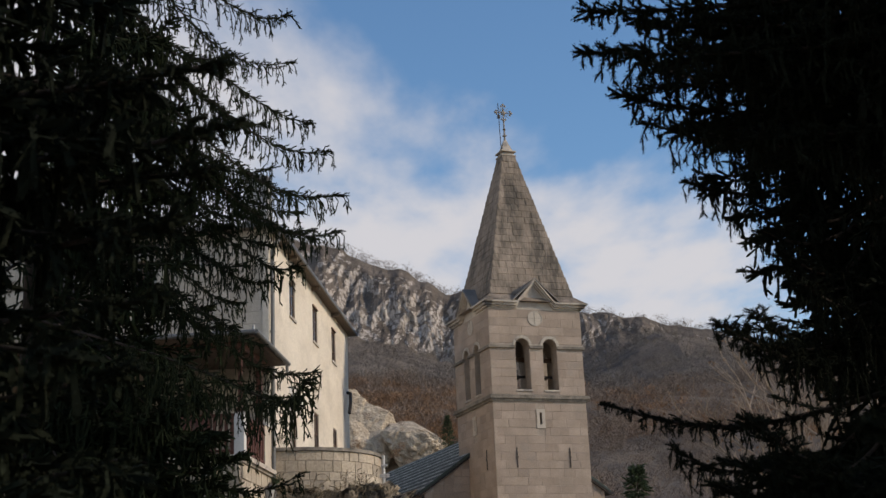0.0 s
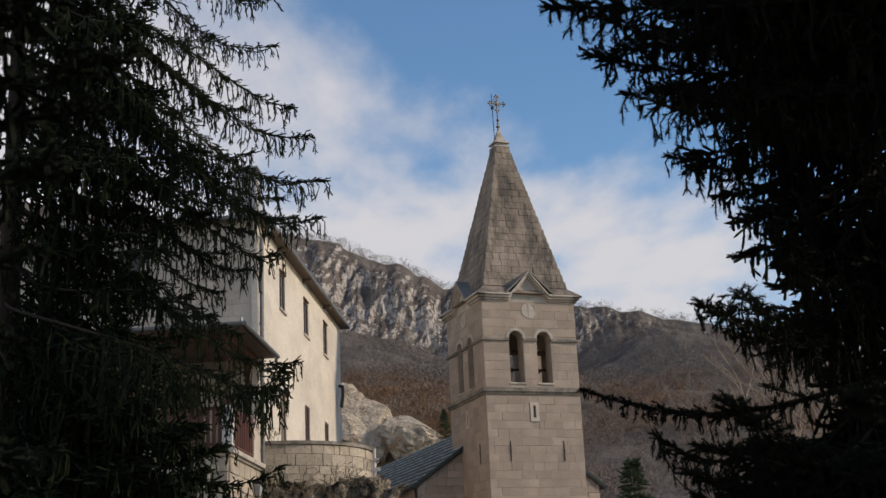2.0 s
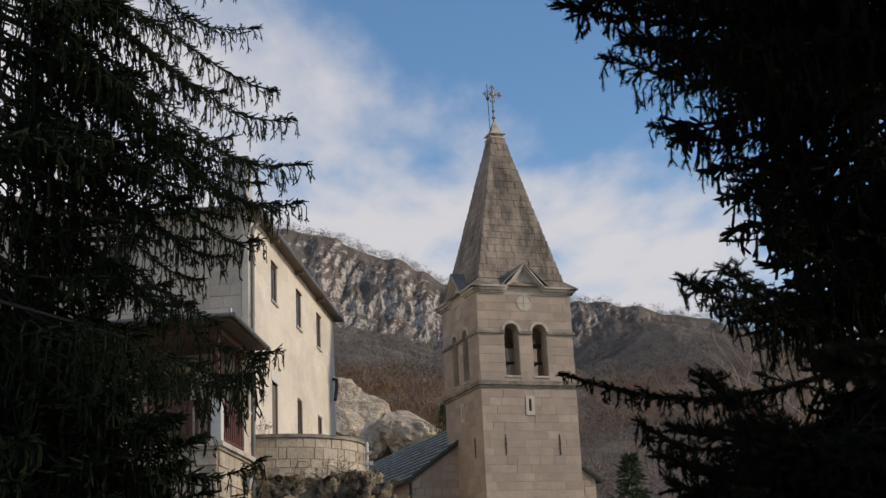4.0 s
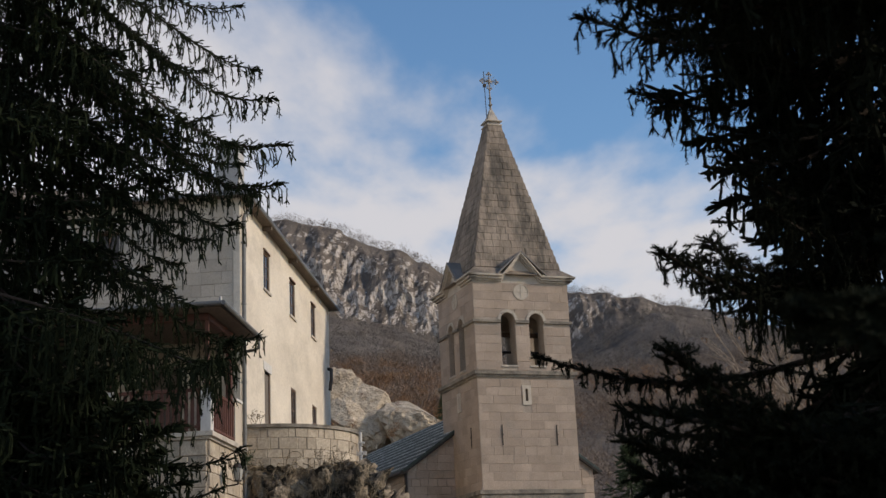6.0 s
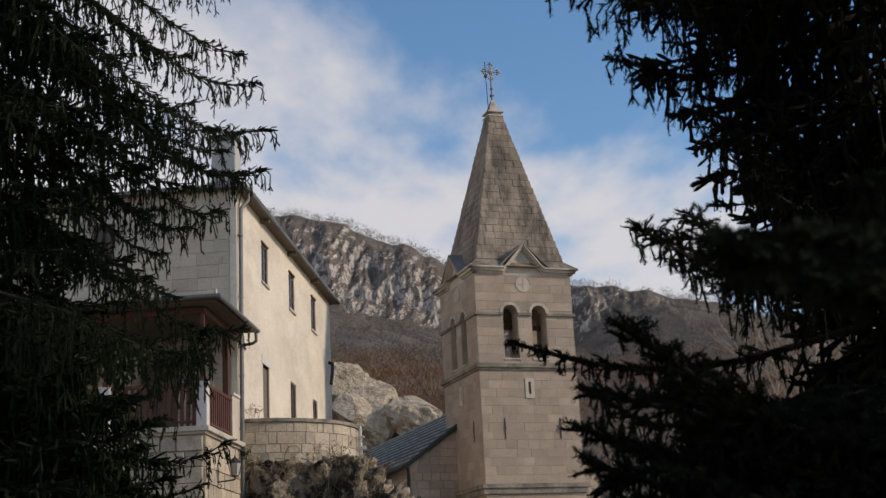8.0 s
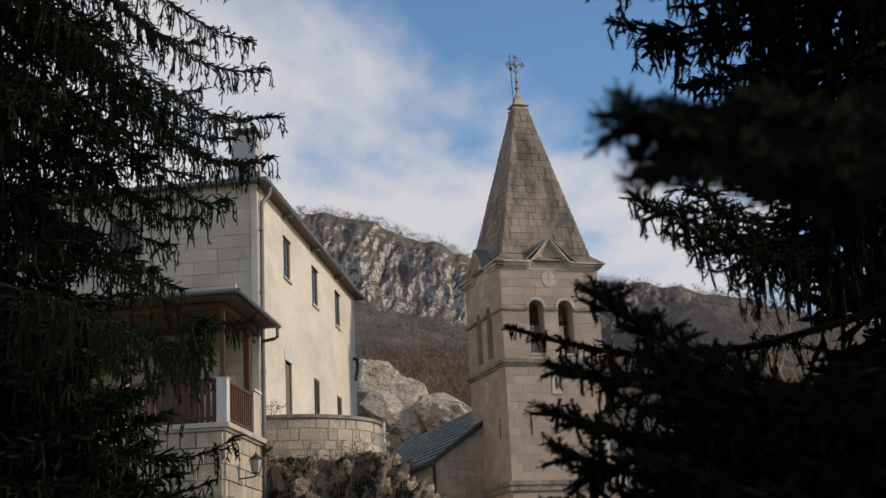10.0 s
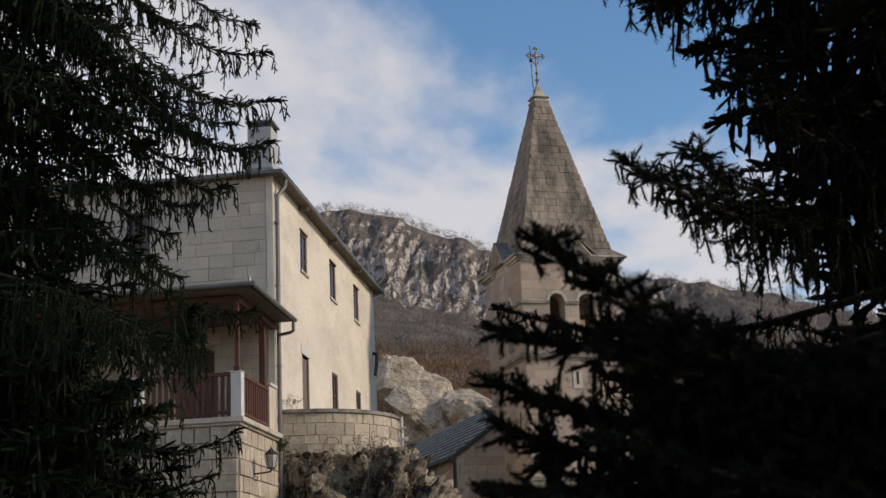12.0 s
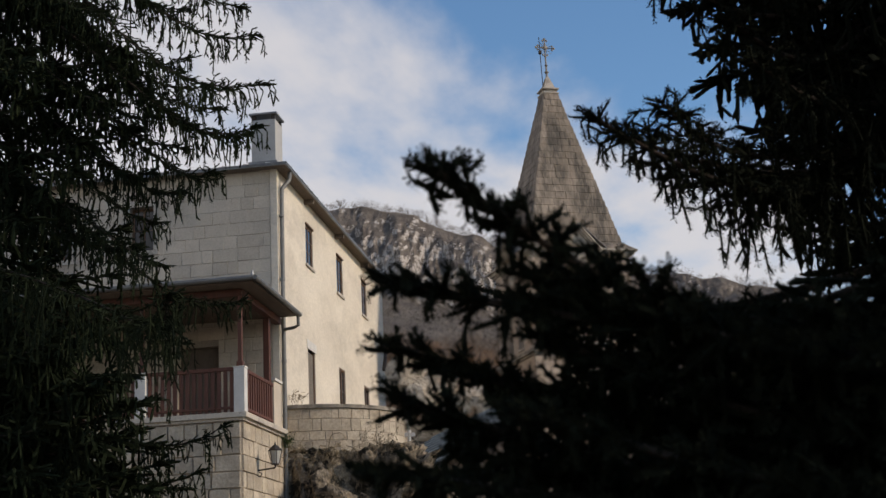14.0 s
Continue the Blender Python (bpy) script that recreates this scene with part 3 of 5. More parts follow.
def build_porch():
    p = thing("porch", HOUSE, "covered porch with red-brown railings and white pillars on a stone base", "porch")
    boxed("base", (-6.5, 0.02, PF + 0.04, -0.04, 0, 5.82), M_MORTAR, p, "rough stone base", bevel=0)
    boxed("slab", (-6.6, 0.18, PF - 0.1, -0.005, 5.86, 5.97), M_TRIM, p, "projecting stone ledge")
    boxed("slab", (-6.55, 0.1, PF - 0.04, -0.01, 5.80, 5.857), M_TRIM, p)
    for l in (-0.0, -2.2, -4.4):
        c = boxed("pillar", (l - 0.12, l + 0.12, PF - 0.02, PF + 0.22, 5.972, 6.93), M_WHITE, p, "white painted square pillar", bevel=0.012)
        boxed("cap", (l - 0.135, l + 0.135, PF - 0.035, PF + 0.235, 6.93, 6.96), M_WHITE, c)
        q = boxed("post", (l - 0.045, l + 0.045, PF + 0.055, PF + 0.145, 6.962, 8.5), M_REDWOOD, p, "red-brown wooden post")
        boxed("foot", (l - 0.07, l + 0.07, PF + 0.03, PF + 0.17, 6.962, 7.08), M_REDWOOD, q)
    boxed("post", (-0.16, -0.02, -0.86, -0.70, 5.972, 8.5), M_REDWOOD, p, "thick red-brown wooden post")
    boxed("pier", (-0.3, 0.03, -0.66, -0.012, 5.972, 7.05), M_BLOCK, p, "low stone end pier")
    boxed("pier_cap", (-0.34, 0.07, -0.68, -0.008, 7.054, 7.12), M_WHITE, p)
    # railings: front bays and the side
    for a, b in ((-2.08, -0.12), (-4.28, -2.32), (-6.4, -4.52)):
        boxed("top_rail", (a, b, PF + 0.04, PF + 0.12, 6.88, 6.96), M_REDWOOD, p)
        boxed("bottom_rail", (a, b, PF + 0.05, PF + 0.11, 6.06, 6.12), M_REDWOOD, p)
        n = int((b - a) / 0.135)
        for k in range(n):
            x = a + (b - a) * (k + 0.5) / n
            boxed("slat", (x - 0.042, x + 0.042, PF + 0.065, PF + 0.095, 6.0, 6.90), M_REDWOOD, p, bevel=0.006)
    ya, yb = PF + 0.22, -0.68
    boxed("top_rail", (-0.05, 0.03, ya, yb, 6.9, 6.98), M_REDWOOD, p)
    boxed("bottom_rail", (-0.04, 0.02, ya, yb, 6.08, 6.14), M_REDWOOD, p)
    for k in range(13):
        y = ya + (yb - ya) * (k + 0.5) / 13
        boxed("slat", (-0.03, 0.01, y - 0.045, y + 0.045, 6.0, 6.93), M_REDWOOD, p, bevel=0.006)
    # lean-to roof: eaves on the front and on the free side, with beams, boards and gutter
    e, z, w = 0.48, 8.72, 6.6
    xo, yo = e, PF - e
    ry, rz = -0.02, 9.45
    boxed("beam", (-w, 0.06, PF + 0.03, PF + 0.17, 8.5, 8.66), M_REDWOOD, p)
    boxed("beam", (-0.1, 0.06, PF + 0.17, -0.01, 8.5, 8.66), M_REDWOOD, p)
    # hip from the free corner up to the wall
    hx = xo - 1.6
    top = [(-w, yo, z), (xo, yo, z), (xo, ry, z), (hx, ry, rz), (-w, ry, rz)]
    lift = [(a, b, c + 0.07) for a, b, c in top]
    raw("roof", top + lift, [(0, 3, 1), (0, 4, 3), (1, 3, 2), (5, 6, 8), (5, 8, 9), (6, 7, 8), (0, 1, 6, 5), (1, 2, 7, 6), (2, 3, 8, 7), (3, 4, 9, 8), (4, 0, 5, 9)], M_ROOFMETAL, p, "pale grey sheet-metal lean-to roof")
    raw("porch_ceiling", [(a, b, c - 0.015) for a, b, c in ((-w, yo + 0.03, z), (xo - 0.03, yo + 0.03, z), (xo - 0.03, ry, z), (-w, ry, z))] + [(a, b, c - 0.045) for a, b, c in ((-w, yo + 0.03, z), (xo - 0.03, yo + 0.03, z), (xo - 0.03, ry, z), (-w, ry, z))], [(0, 1, 2, 3), (7, 6, 5, 4), (0, 4, 5, 1), (1, 5, 6, 2), (2, 6, 7, 3), (3, 7, 4, 0)], M_SOFFIT, p, "dark boarded porch ceiling")
    for k in range(9):
        x = -w + (xo + w) * (k + 0.5) / 9
        ty = ry if x < hx else ry - (x - hx) / (xo - hx) * (ry - yo)
        f = (ty - yo) / (ry - yo)
        part("seam", tube(bmesh.new(), [(x, yo, z + 0.08), (x, ty, z + 0.08 + f * (rz - z))], 0.016, 5), M_ROOFMETAL, p)
    # gutters are half rounds along both eaves
    for a, b in (((-w, yo - 0.05, z + 0.03), (xo + 0.02, yo - 0.05, z + 0.03)), ((xo + 0.05, yo - 0.08, z + 0.03), (xo + 0.05, ry - 0.02, z - 0.02))):
        part("gutter", tube(bmesh.new(), [a, b], 0.055, 10), M_PIPE, p, "grey zinc gutter")
    part("ridge_finial", tube(bmesh.new(), [(xo - 0.03, yo + 0.02, z + 0.08), (xo - 0.03, yo + 0.02, z + 0.2)], [0.05, 0.02], 6), M_ROOFMETAL, p)
    return p


porch = build_porch()
# unseen end wall and dark floor, added to cut the light in the porch
boxed("side_wall", (-6.6, -6.35, PF + 0.1, -0.01, 5.98, 8.62), M_BLOCK, porch, "unseen stone end wall added to darken the porch", bevel=0)
boxed("porch_floor", (-6.3, -0.1, PF + 0.3, -0.01, 5.972, 5.99), M_SOFFIT, porch, "unseen brown floor added to darken the porch", bevel=0)


def build_lantern():
    g = thing("wall_lantern", HOUSE, "black iron wall lantern with milky panes on a bracket arm", "lantern")
    x, y = 0.46, -2.2
    # arm from the porch base out along the wall
    part("arm", tube(bmesh.new(), [(0.04, y, 4.84), (0.3, y, 4.86), (x, y, 4.88)], 0.018, 8), M_IRON, g)
    part("scroll", tube(bmesh.new(), [(0.04, y, 4.74), (0.12, y, 4.70), (0.16, y, 4.77), (0.1, y, 4.80)], 0.012, 6), M_IRON, g)
    boxed("wall_plate", (0.02, 0.045, y - 0.04, y + 0.04, 4.66, 5.06), M_IRON, g)
    part("stem", tube(bmesh.new(), [(x, y, 4.88), (x, y, 4.95)], 0.02, 8), M_IRON, g)
    for name, z0, z1, r0, r1, mat in (("glass", 4.97, 5.24, 0.085, 0.145, M_FROST), ("roof", 5.25, 5.36, 0.175, 0.05, M_IRON), ("base", 4.945, 4.968, 0.10, 0.09, M_IRON), ("finial", 5.362, 5.43, 0.03, 0.01, M_IRON)):
        part(name, tube(bmesh.new(), [(x, y, z0), (x, y, z1)], [r0, r1], 6), mat, g)
    for k in range(6):
        a = math.pi / 3 * k + 0.0
        c, s = math.cos(a), math.sin(a)
        part("glazing_bar", tube(bmesh.new(), [(x + 0.09 * c, y + 0.09 * s, 4.965), (x + 0.15 * c, y + 0.15 * s, 5.245)], 0.009, 5), M_IRON, g)
    return g


build_lantern()

# ---- rounded terrace wall ----
TC, TR = Vector((-4.85, 38.75, 0)), 2.45


def build_terrace():
    t = thing("terrace_wall", Matrix.Translation(TC), "curved parapet of weathered limestone blocks with a thin coping", "wall", kind="structure")
    bm = bmesh.new()
    n, a0, a1 = 40, radians(-97), radians(14)
    prof = [(TR, 4.4), (TR, 6.55), (TR - 0.35, 6.55), (TR - 0.35, 4.4)]
    rings = []
    for k in range(n + 1):
        a = a0 + (a1 - a0) * k / n
        rings.append([bm.verts.new((r * math.cos(a), r * math.sin(a), z)) for r, z in prof])
    for r0, r1 in zip(rings, rings[1:]):
        for k in range(4):
            bm.faces.new((r0[k], r1[k], r1[(k + 1) % 4], r0[(k + 1) % 4]))
    bm.faces.new(rings[0]), bm.faces.new(rings[-1])
    bmesh.ops.recalc_face_normals(bm, faces=bm.faces)
    part("core", bm, M_MORTAR, t)
    bm = bmesh.new()
    rings = []
    for k in range(n + 1):
        a = a0 + (a1 - a0) * k / n
        j = 0.012 * math.sin(k * 2.3)
        rings.append([bm.verts.new((r * math.cos(a), r * math.sin(a), z)) for r, z in ((TR + 0.07 + j, 6.555), (TR + 0.07 + j, 6.64), (TR - 0.42, 6.64), (TR - 0.42, 6.555))])
    for r0, r1 in zip(rings, rings[1:]):
        for k in range(4):
            bm.faces.new((r0[k], r1[k], r1[(k + 1) % 4], r0[(k + 1) % 4]))
    bm.faces.new(rings[0]), bm.faces.new(rings[-1])
    bmesh.ops.recalc_face_normals(bm, faces=bm.faces)
    part("coping", bm, M_STRING, t, "thin stained stone coping")
    bm = bmesh.new()
    prof = [bm.verts.new((math.cos(a0 + (a1 - a0) * k / 20) * (TR - 0.36), math.sin(a0 + (a1 - a0) * k / 20) * (TR - 0.36), 6.15)) for k in range(21)] + [bm.verts.new((-0.1, 0.4, 6.15))]
    bm.faces.new(prof)
    r = bmesh.ops.extrude_face_region(bm, geom=bm.faces[:])
    bmesh.ops.translate(bm, verts=[v for v in r["geom"] if isinstance(v, bmesh.types.BMVert)], vec=(0, 0, -1.7))
    part("terrace_floor", bm, M_TRIM, t)
    return t, a0, a1


terrace, TA0, TA1 = build_terrace()


def rock(name, centre, size, mat, seed, label, rough=0.35, subdiv=5, freq=1.2, top=99.0, cuts=0, tilt=0.0):
    bm = bmesh.new()
    bmesh.ops.create_icosphere(bm, subdivisions=subdiv, radius=1)
    off = Vector((seed * 3.7, seed * 1.3, seed * 7.1))
    for v in bm.verts:
        p = v.co.copy()
        q = Vector([math.copysign(abs(c) ** 0.75, c) for c in p])
        d = noise.fractal(p * freq + off, 0.9, 2.1, 6) * rough + noise.ridged_multi_fractal(p * freq * 1.6 + off, 1.0, 2.0, 4, 1.0, 2.0) * rough * 0.45 - rough * 0.4 + noise.fractal(p * freq * 5 + off, 0.7, 2.1, 4) * rough * 0.18
        v.co = Vector([c * s for c, s in zip(q * (1 + d), size)])
        v.co += Vector((0, 0, 0)) if v.co.z < top else Vector((0, 0, (top - v.co.z) * 0.75))
    # flat broken faces
    rnd = random.Random(seed)
    for k in range(cuts):
        n = Vector((rnd.gauss(0, 1), rnd.gauss(-0.5, 1), rnd.gauss(0.2, 0.8))).normalized()
        d = rnd.uniform(0.62, 0.85)
        for v in bm.verts:
            q = Vector([c / s for c, s in zip(v.co, size)])
            over = q.dot(n) - d
            if over > 0:
                q -= n * over * 0.93
                v.co = Vector([c * s for c, s in zip(q, size)])
    bmesh.ops.recalc_face_normals(bm, faces=bm.faces)
    me = bpy.data.meshes.new(name)
    bm.to_mesh(me)
    bm.free()
    me.materials.append(mat)
    if not cuts:
        me.shade_smooth()
    ob = new(name, me)
    ob.matrix_basis = pose(*centre, 0, tilt, 0)
    return tagged(ob, label, "rock")


rock("crag", (-3.45, 38.0, 2.6), (2.1, 2.45, 3.7), M_CRAG, 2, "dark lichened crag under the terrace wall", 0.40, 6, 2.9, 2.75)
rock("crag", (-4.2, 36.25, 2.6), (0.62, 0.7, 3.3), M_CRAG, 5, "tall grey crag beside the house corner", 0.28, 5, 2.2, 2.6)

# white wooden cross-shaped post at the end of the terrace wall
wp = thing("white_cross_post", pose(-2.30, 38.55, 0, 0, 0, 0), "white painted post with a short cross arm beside the terrace", "post")
tubed("pole", [(0, 0, 4.5), (0, 0, 6.62)], 0.05, M_WHITE, wp)
tubed("pole", [(-0.16, 0.02, 4.5), (-0.16, 0.02, 6.5)], 0.035, M_IRON, wp, "thin dark iron pole")
boxed("arm", (-0.12, 0.16, -0.07, -0.03, 6.0, 6.1), M_WHITE, wp)
boxed("arm", (-0.06, 0.12, -0.075, -0.035, 6.3, 6.36), M_WHITE, wp)

# ---- bell tower ----
TOWER = pose(0.798, 47.19, 0, 0, 0, 21.83)  # x along the front, y into the depth
W = 3.5
FACES = [pose(0, 0, 0), pose(0, W, 0, 0, 0, -90), pose(W, 0, 0, 0, 0, 90), pose(W, W, 0, 0, 0, 180)]
BELL = [(0.945, 1.475, 9.86, 11.40, True), (1.985, 2.515, 9.86, 11.40, True)]


def ring(bm, out, z0, z1, inner=0.2, w=W):
    """a square moulding round the tower, proud by out"""
    for a in ((-out, w + out, -out, inner), (-out, w + out, w - inner, w + out), (-out, inner, inner, w - inner), (w - inner, w + out, inner, w - inner)):
        box(bm, *a, z0, z1, 0.012)
    return bm


def build_tower():
    t = thing("bell_tower", TOWER, "square limestone bell tower with arched openings and a tall stone spire", "bell tower")
    th = 0.5
    slit = (1.70, 1.79, 8.66, 9.02, True)
    for k, f in enumerate(FACES):
        # faces 0 and 3 run full width, the others between them
        a = 0.0 if k in (0, 3) else th
        hs = BELL + ([slit] if k in (0, 1) else [])
        length = W - 2 * a
        part("wall", holed_wall(bmesh.new(), length, 0.0, 12.72, th, [(p - a, q - a, lo, sp, ar) for p, q, lo, sp, ar in hs], f @ pose(a, 0, 0)), M_MORTAR, t)
    boxed("belfry_floor", (th, W - th, th, W - th, 9.6, 9.8), M_MORTAR, t, bevel=0)
    # string courses
    part("string_course", ring(bmesh.new(), 0.12, 9.53, 9.66), M_STRING, t, "projecting weathered string course")
    part("string_course", ring(bmesh.new(), 0.06, 9.45, 9.527), M_STRING, t)
    part("string_course", ring(bmesh.new(), 0.14, 5.58, 5.72), M_STRING, t)
    part("string_course", ring(bmesh.new(), 0.09, 5.40, 5.577), M_STRING, t)
    # gables over every face with a moulded cornice that breaks up round them
    for k, f in enumerate(FACES):
        eps = 0.003 * (k % 2)
        poly = [(0.0, 12.7), (W, 12.7), (W, 12.82), (2.45, 12.82), (1.75, 13.62), (1.05, 12.82), (0.0, 12.82)]
        part("gable", prism(bmesh.new(), poly, -0.01 + eps, 0.48, f), M_STONEPLAIN, t, "plain stone gable")
        for out, lo, hi in ((0.08, 12.745, 12.81), (0.16, 12.813, 12.90), (0.24, 12.903, 12.965)):
            bm = bmesh.new()
            dz0, dz1 = lo - 12.75, hi - 12.75
            pts = [(-out, 12.75), (1.03, 12.75), (1.75, 13.57), (2.47, 12.75), (W + out, 12.75)]
            loop = [(x, z + dz0) for x, z in pts] + [(x, z + dz1) for x, z in reversed(pts)]
            y0 = -out - eps
            va = [bm.verts.new(f @ Vector((x, y0, z))) for x, z in loop]
            vb = [bm.verts.new(f @ Vector((x, 0.10, z))) for x, z in loop]
            n = len(pts)
            for i in range(n - 1):
                for vs in (va, vb):
                    bm.faces.new((vs[i], vs[i + 1], vs[2 * n - 2 - i], vs[2 * n - 1 - i]))
            for i in range(2 * n):
                j = (i + 1) % (2 * n)
                bm.faces.new((va[i], va[j], vb[j], vb[i]))
            bmesh.ops.recalc_face_normals(bm, faces=bm.faces)
            part("cornice", bm, M_TRIM, t, "moulded stone cornice rising round the gable")
        # little lead roof behind each gable
        bm = bmesh.new()
        q = [f @ Vector(p) for p in ((0.84, -0.255, 12.98), (1.75, -0.255, 13.82), (2.66, -0.255, 12.98), (1.75, 1.35, 13.82), (0.84, 0.3, 12.98), (2.66, 0.3, 12.98))]
        v = [bm.verts.new(p) for p in q]
        w2 = [bm.verts.new(p - Vector((0, 0, 0.05))) for p in q]
        for ids in ((0, 1, 3, 4), (1, 2, 5, 3)):
            bm.faces.new([v[i] for i in ids])
            bm.faces.new([w2[i] for i in reversed(ids)])
        for i, j in ((0, 1), (1, 2)):
            bm.faces.new((v[i], v[j], w2[j], w2[i]))
        part("gable_roof", bm, M_LEAD, t, "small lead-covered gable roof")
        # round medallion with a cross
        if k in (0, 1):
            m = f @ Matrix.Translation((1.75, 0.02, 12.40)) @ pose(0, 0, 0, 90)
            bm = bmesh.new()
            bmesh.ops.create_circle(bm, cap_ends=True, segments=32, radius=0.27, matrix=m @ Matrix.Translation((0, 0, 0.035)))
            r = bmesh.ops.extrude_face_region(bm, geom=bm.faces[:])
            bmesh.ops.translate(bm, verts=[x for x in r["geom"] if isinstance(x, bmesh.types.BMVert)], vec=f.to_3x3() @ Vector((0, 0.06, 0)))
            md = part("medallion", bm, M_STONEPLAIN, t, "round carved stone medallion")
            bm = bmesh.new()
            for kk in range(32):
                a, b = math.pi * kk / 16, math.pi * (kk + 1) / 16
                c = [m @ Vector((r * math.cos(x), r * math.sin(x), h)) for x in (a, b) for r, h in ((0.25, 0.035), (0.25, 0.048), (0.28, 0.048), (0.28, 0.035))]
                vv = [bm.verts.new(p) for p in c]
                for i in range(3):
                    bm.faces.new((vv[i], vv[i + 1], vv[i + 5], vv[i + 4]))
            part("rim", bm, M_TRIM, md)
            bm = bmesh.new()
            box(bm, -0.22, 0.22, -0.014, 0.014, 0.036, 0.046, 0, m)
            box(bm, -0.0141, 0.0141, -0.22, 0.22, 0.036, 0.048, 0, m)
            part("cross", bm, M_TRIM, md)
        # string at the springing, broken by the openings, and hood moulds
        for a, b in ((-0.07 - eps, 0.945), (1.475, 1.985), (2.515, W + 0.07 + eps)):
            boxed("impost", (a, b, -0.075 - eps, 0.05, 11.31, 11.41), M_STRING, t, m=f, bevel=0.012)
        for p, q, lo, sp, ar in BELL:
            c, r = (p + q) / 2, (q - p) / 2
            for i in range(9):
                a, b = math.pi * i / 9 + 0.01, math.pi * (i + 1) / 9 - 0.01
                bm = bmesh.new()
                vv = []
                for y in (-0.035, 0.1):
                    for x, rr in ((a, r), (b, r), (b, r + 0.10), (a, r + 0.10)):
                        vv.append(bm.verts.new(f @ Vector((c + rr * math.cos(x), y, sp + 0.012 + rr * math.sin(x)))))
                for ids in ((0, 1, 2, 3), (7, 6, 5, 4), (0, 4, 5, 1), (1, 5, 6, 2), (2, 6, 7, 3), (3, 7, 4, 0)):
                    bm.faces.new([vv[i2] for i2 in ids])
                part("voussoir", bm, M_TRIM, t)
            boxed("sill", (p - 0.04, q + 0.04, -0.04, 0.3, lo - 0.06, lo + 0.004), M_TRIM, t, m=f)
        # iron wall anchors and the framed slit
        if k in (0, 1):
            for x in (0.79, 2.76) if k == 0 else (2.76,):
                s = boxed("wall_anchor", (x - 0.018, x + 0.018, -0.04, -0.012, 7.18, 7.86), M_IRON, t, "black iron wall anchor", m=f)
                boxed("pin", (x - 0.03, x + 0.03, -0.05, -0.042, 7.5, 7.56), M_IRON, s, m=f)
            for e in ((1.585, 1.70, 8.52, 9.18), (1.79, 1.905, 8.52, 9.18), (1.70, 1.79, 8.52, 8.66), (1.70, 1.79, 9.07, 9.18)):
                boxed("slit_surround", (e[0], e[1], -0.04, 0.06, e[2], e[3]), M_STONEPLAIN, t, "pale stone slit surround", m=f, bevel=0.004)
    # spire: a slightly broached square pyramid
    zb, zt, o = 12.98, 19.02, 0.2
    bm = bmesh.new()
    c = W / 2
    base = [bm.verts.new((x, y, zb)) for x, y in ((-o, -o), (W + o, -o), (W + o, W + o), (-o, W + o))]
    mid = [bm.verts.new((c + sx * 1.60, c + sy * 1.60, zb + 0.3)) for sx, sy in ((-1, -1), (1, -1), (1, 1), (-1, 1))]
    top = [bm.verts.new((c + sx * 0.24, c + sy * 0.24, zt)) for sx, sy in ((-1, -1), (1, -1), (1, 1), (-1, 1))]
    for k in range(4):
        n = (k + 1) % 4
        bm.faces.new((base[k], base[n], mid[n], mid[k]))
        bm.faces.new((mid[k], mid[n], top[n], top[k]))
    bm.faces.new(top)
    bm.faces.new(list(reversed(base)))
    part("spire", bm, M_SPIRE, t, "tall weathered grey stone spire")
    bm = bmesh.new()
    for r, z0, z1 in ((0.30, 19.0, 19.06), (0.23, 19.063, 19.16), (0.31, 19.163, 19.22)):
        box(bm, c - r, c + r, c - r, c + r, z0, z1, 0.02)
    bmesh.ops.create_cone(bm, cap_ends=True, segments=4, radius1=0.30, radius2=0.07, depth=0.48, matrix=Matrix.Translation((c, c, 19.463)) @ pose(0, 0, 0, 0, 0, 45))
    part("finial_stone", bm, M_TRIM, t, "pale stepped finial stone")
    # bells on a beam behind the openings
    boxed("bell_beam", (0.5, W - 0.5, 1.0, 1.14, 11.05, 11.2), M_WINDOWWOOD, t, "old timber bell beam")
    boxed("bell_beam", (0.5, W - 0.5, 0.75, 0.85, 10.42, 10.5), M_IRON, t)
    for x in (1.15, 2.2):
        prof = [(0.03, 11.05), (0.10, 10.98), (0.16, 10.9), (0.18, 10.75), (0.22, 10.6), (0.31, 10.47), (0.33, 10.42)]
        part("bell", tube(bmesh.new(), [(x, 1.07, z) for r, z in prof], [r for r, z in prof], 20), M_BRONZE, t, "dark bronze bell")
    return t


tower = build_tower()


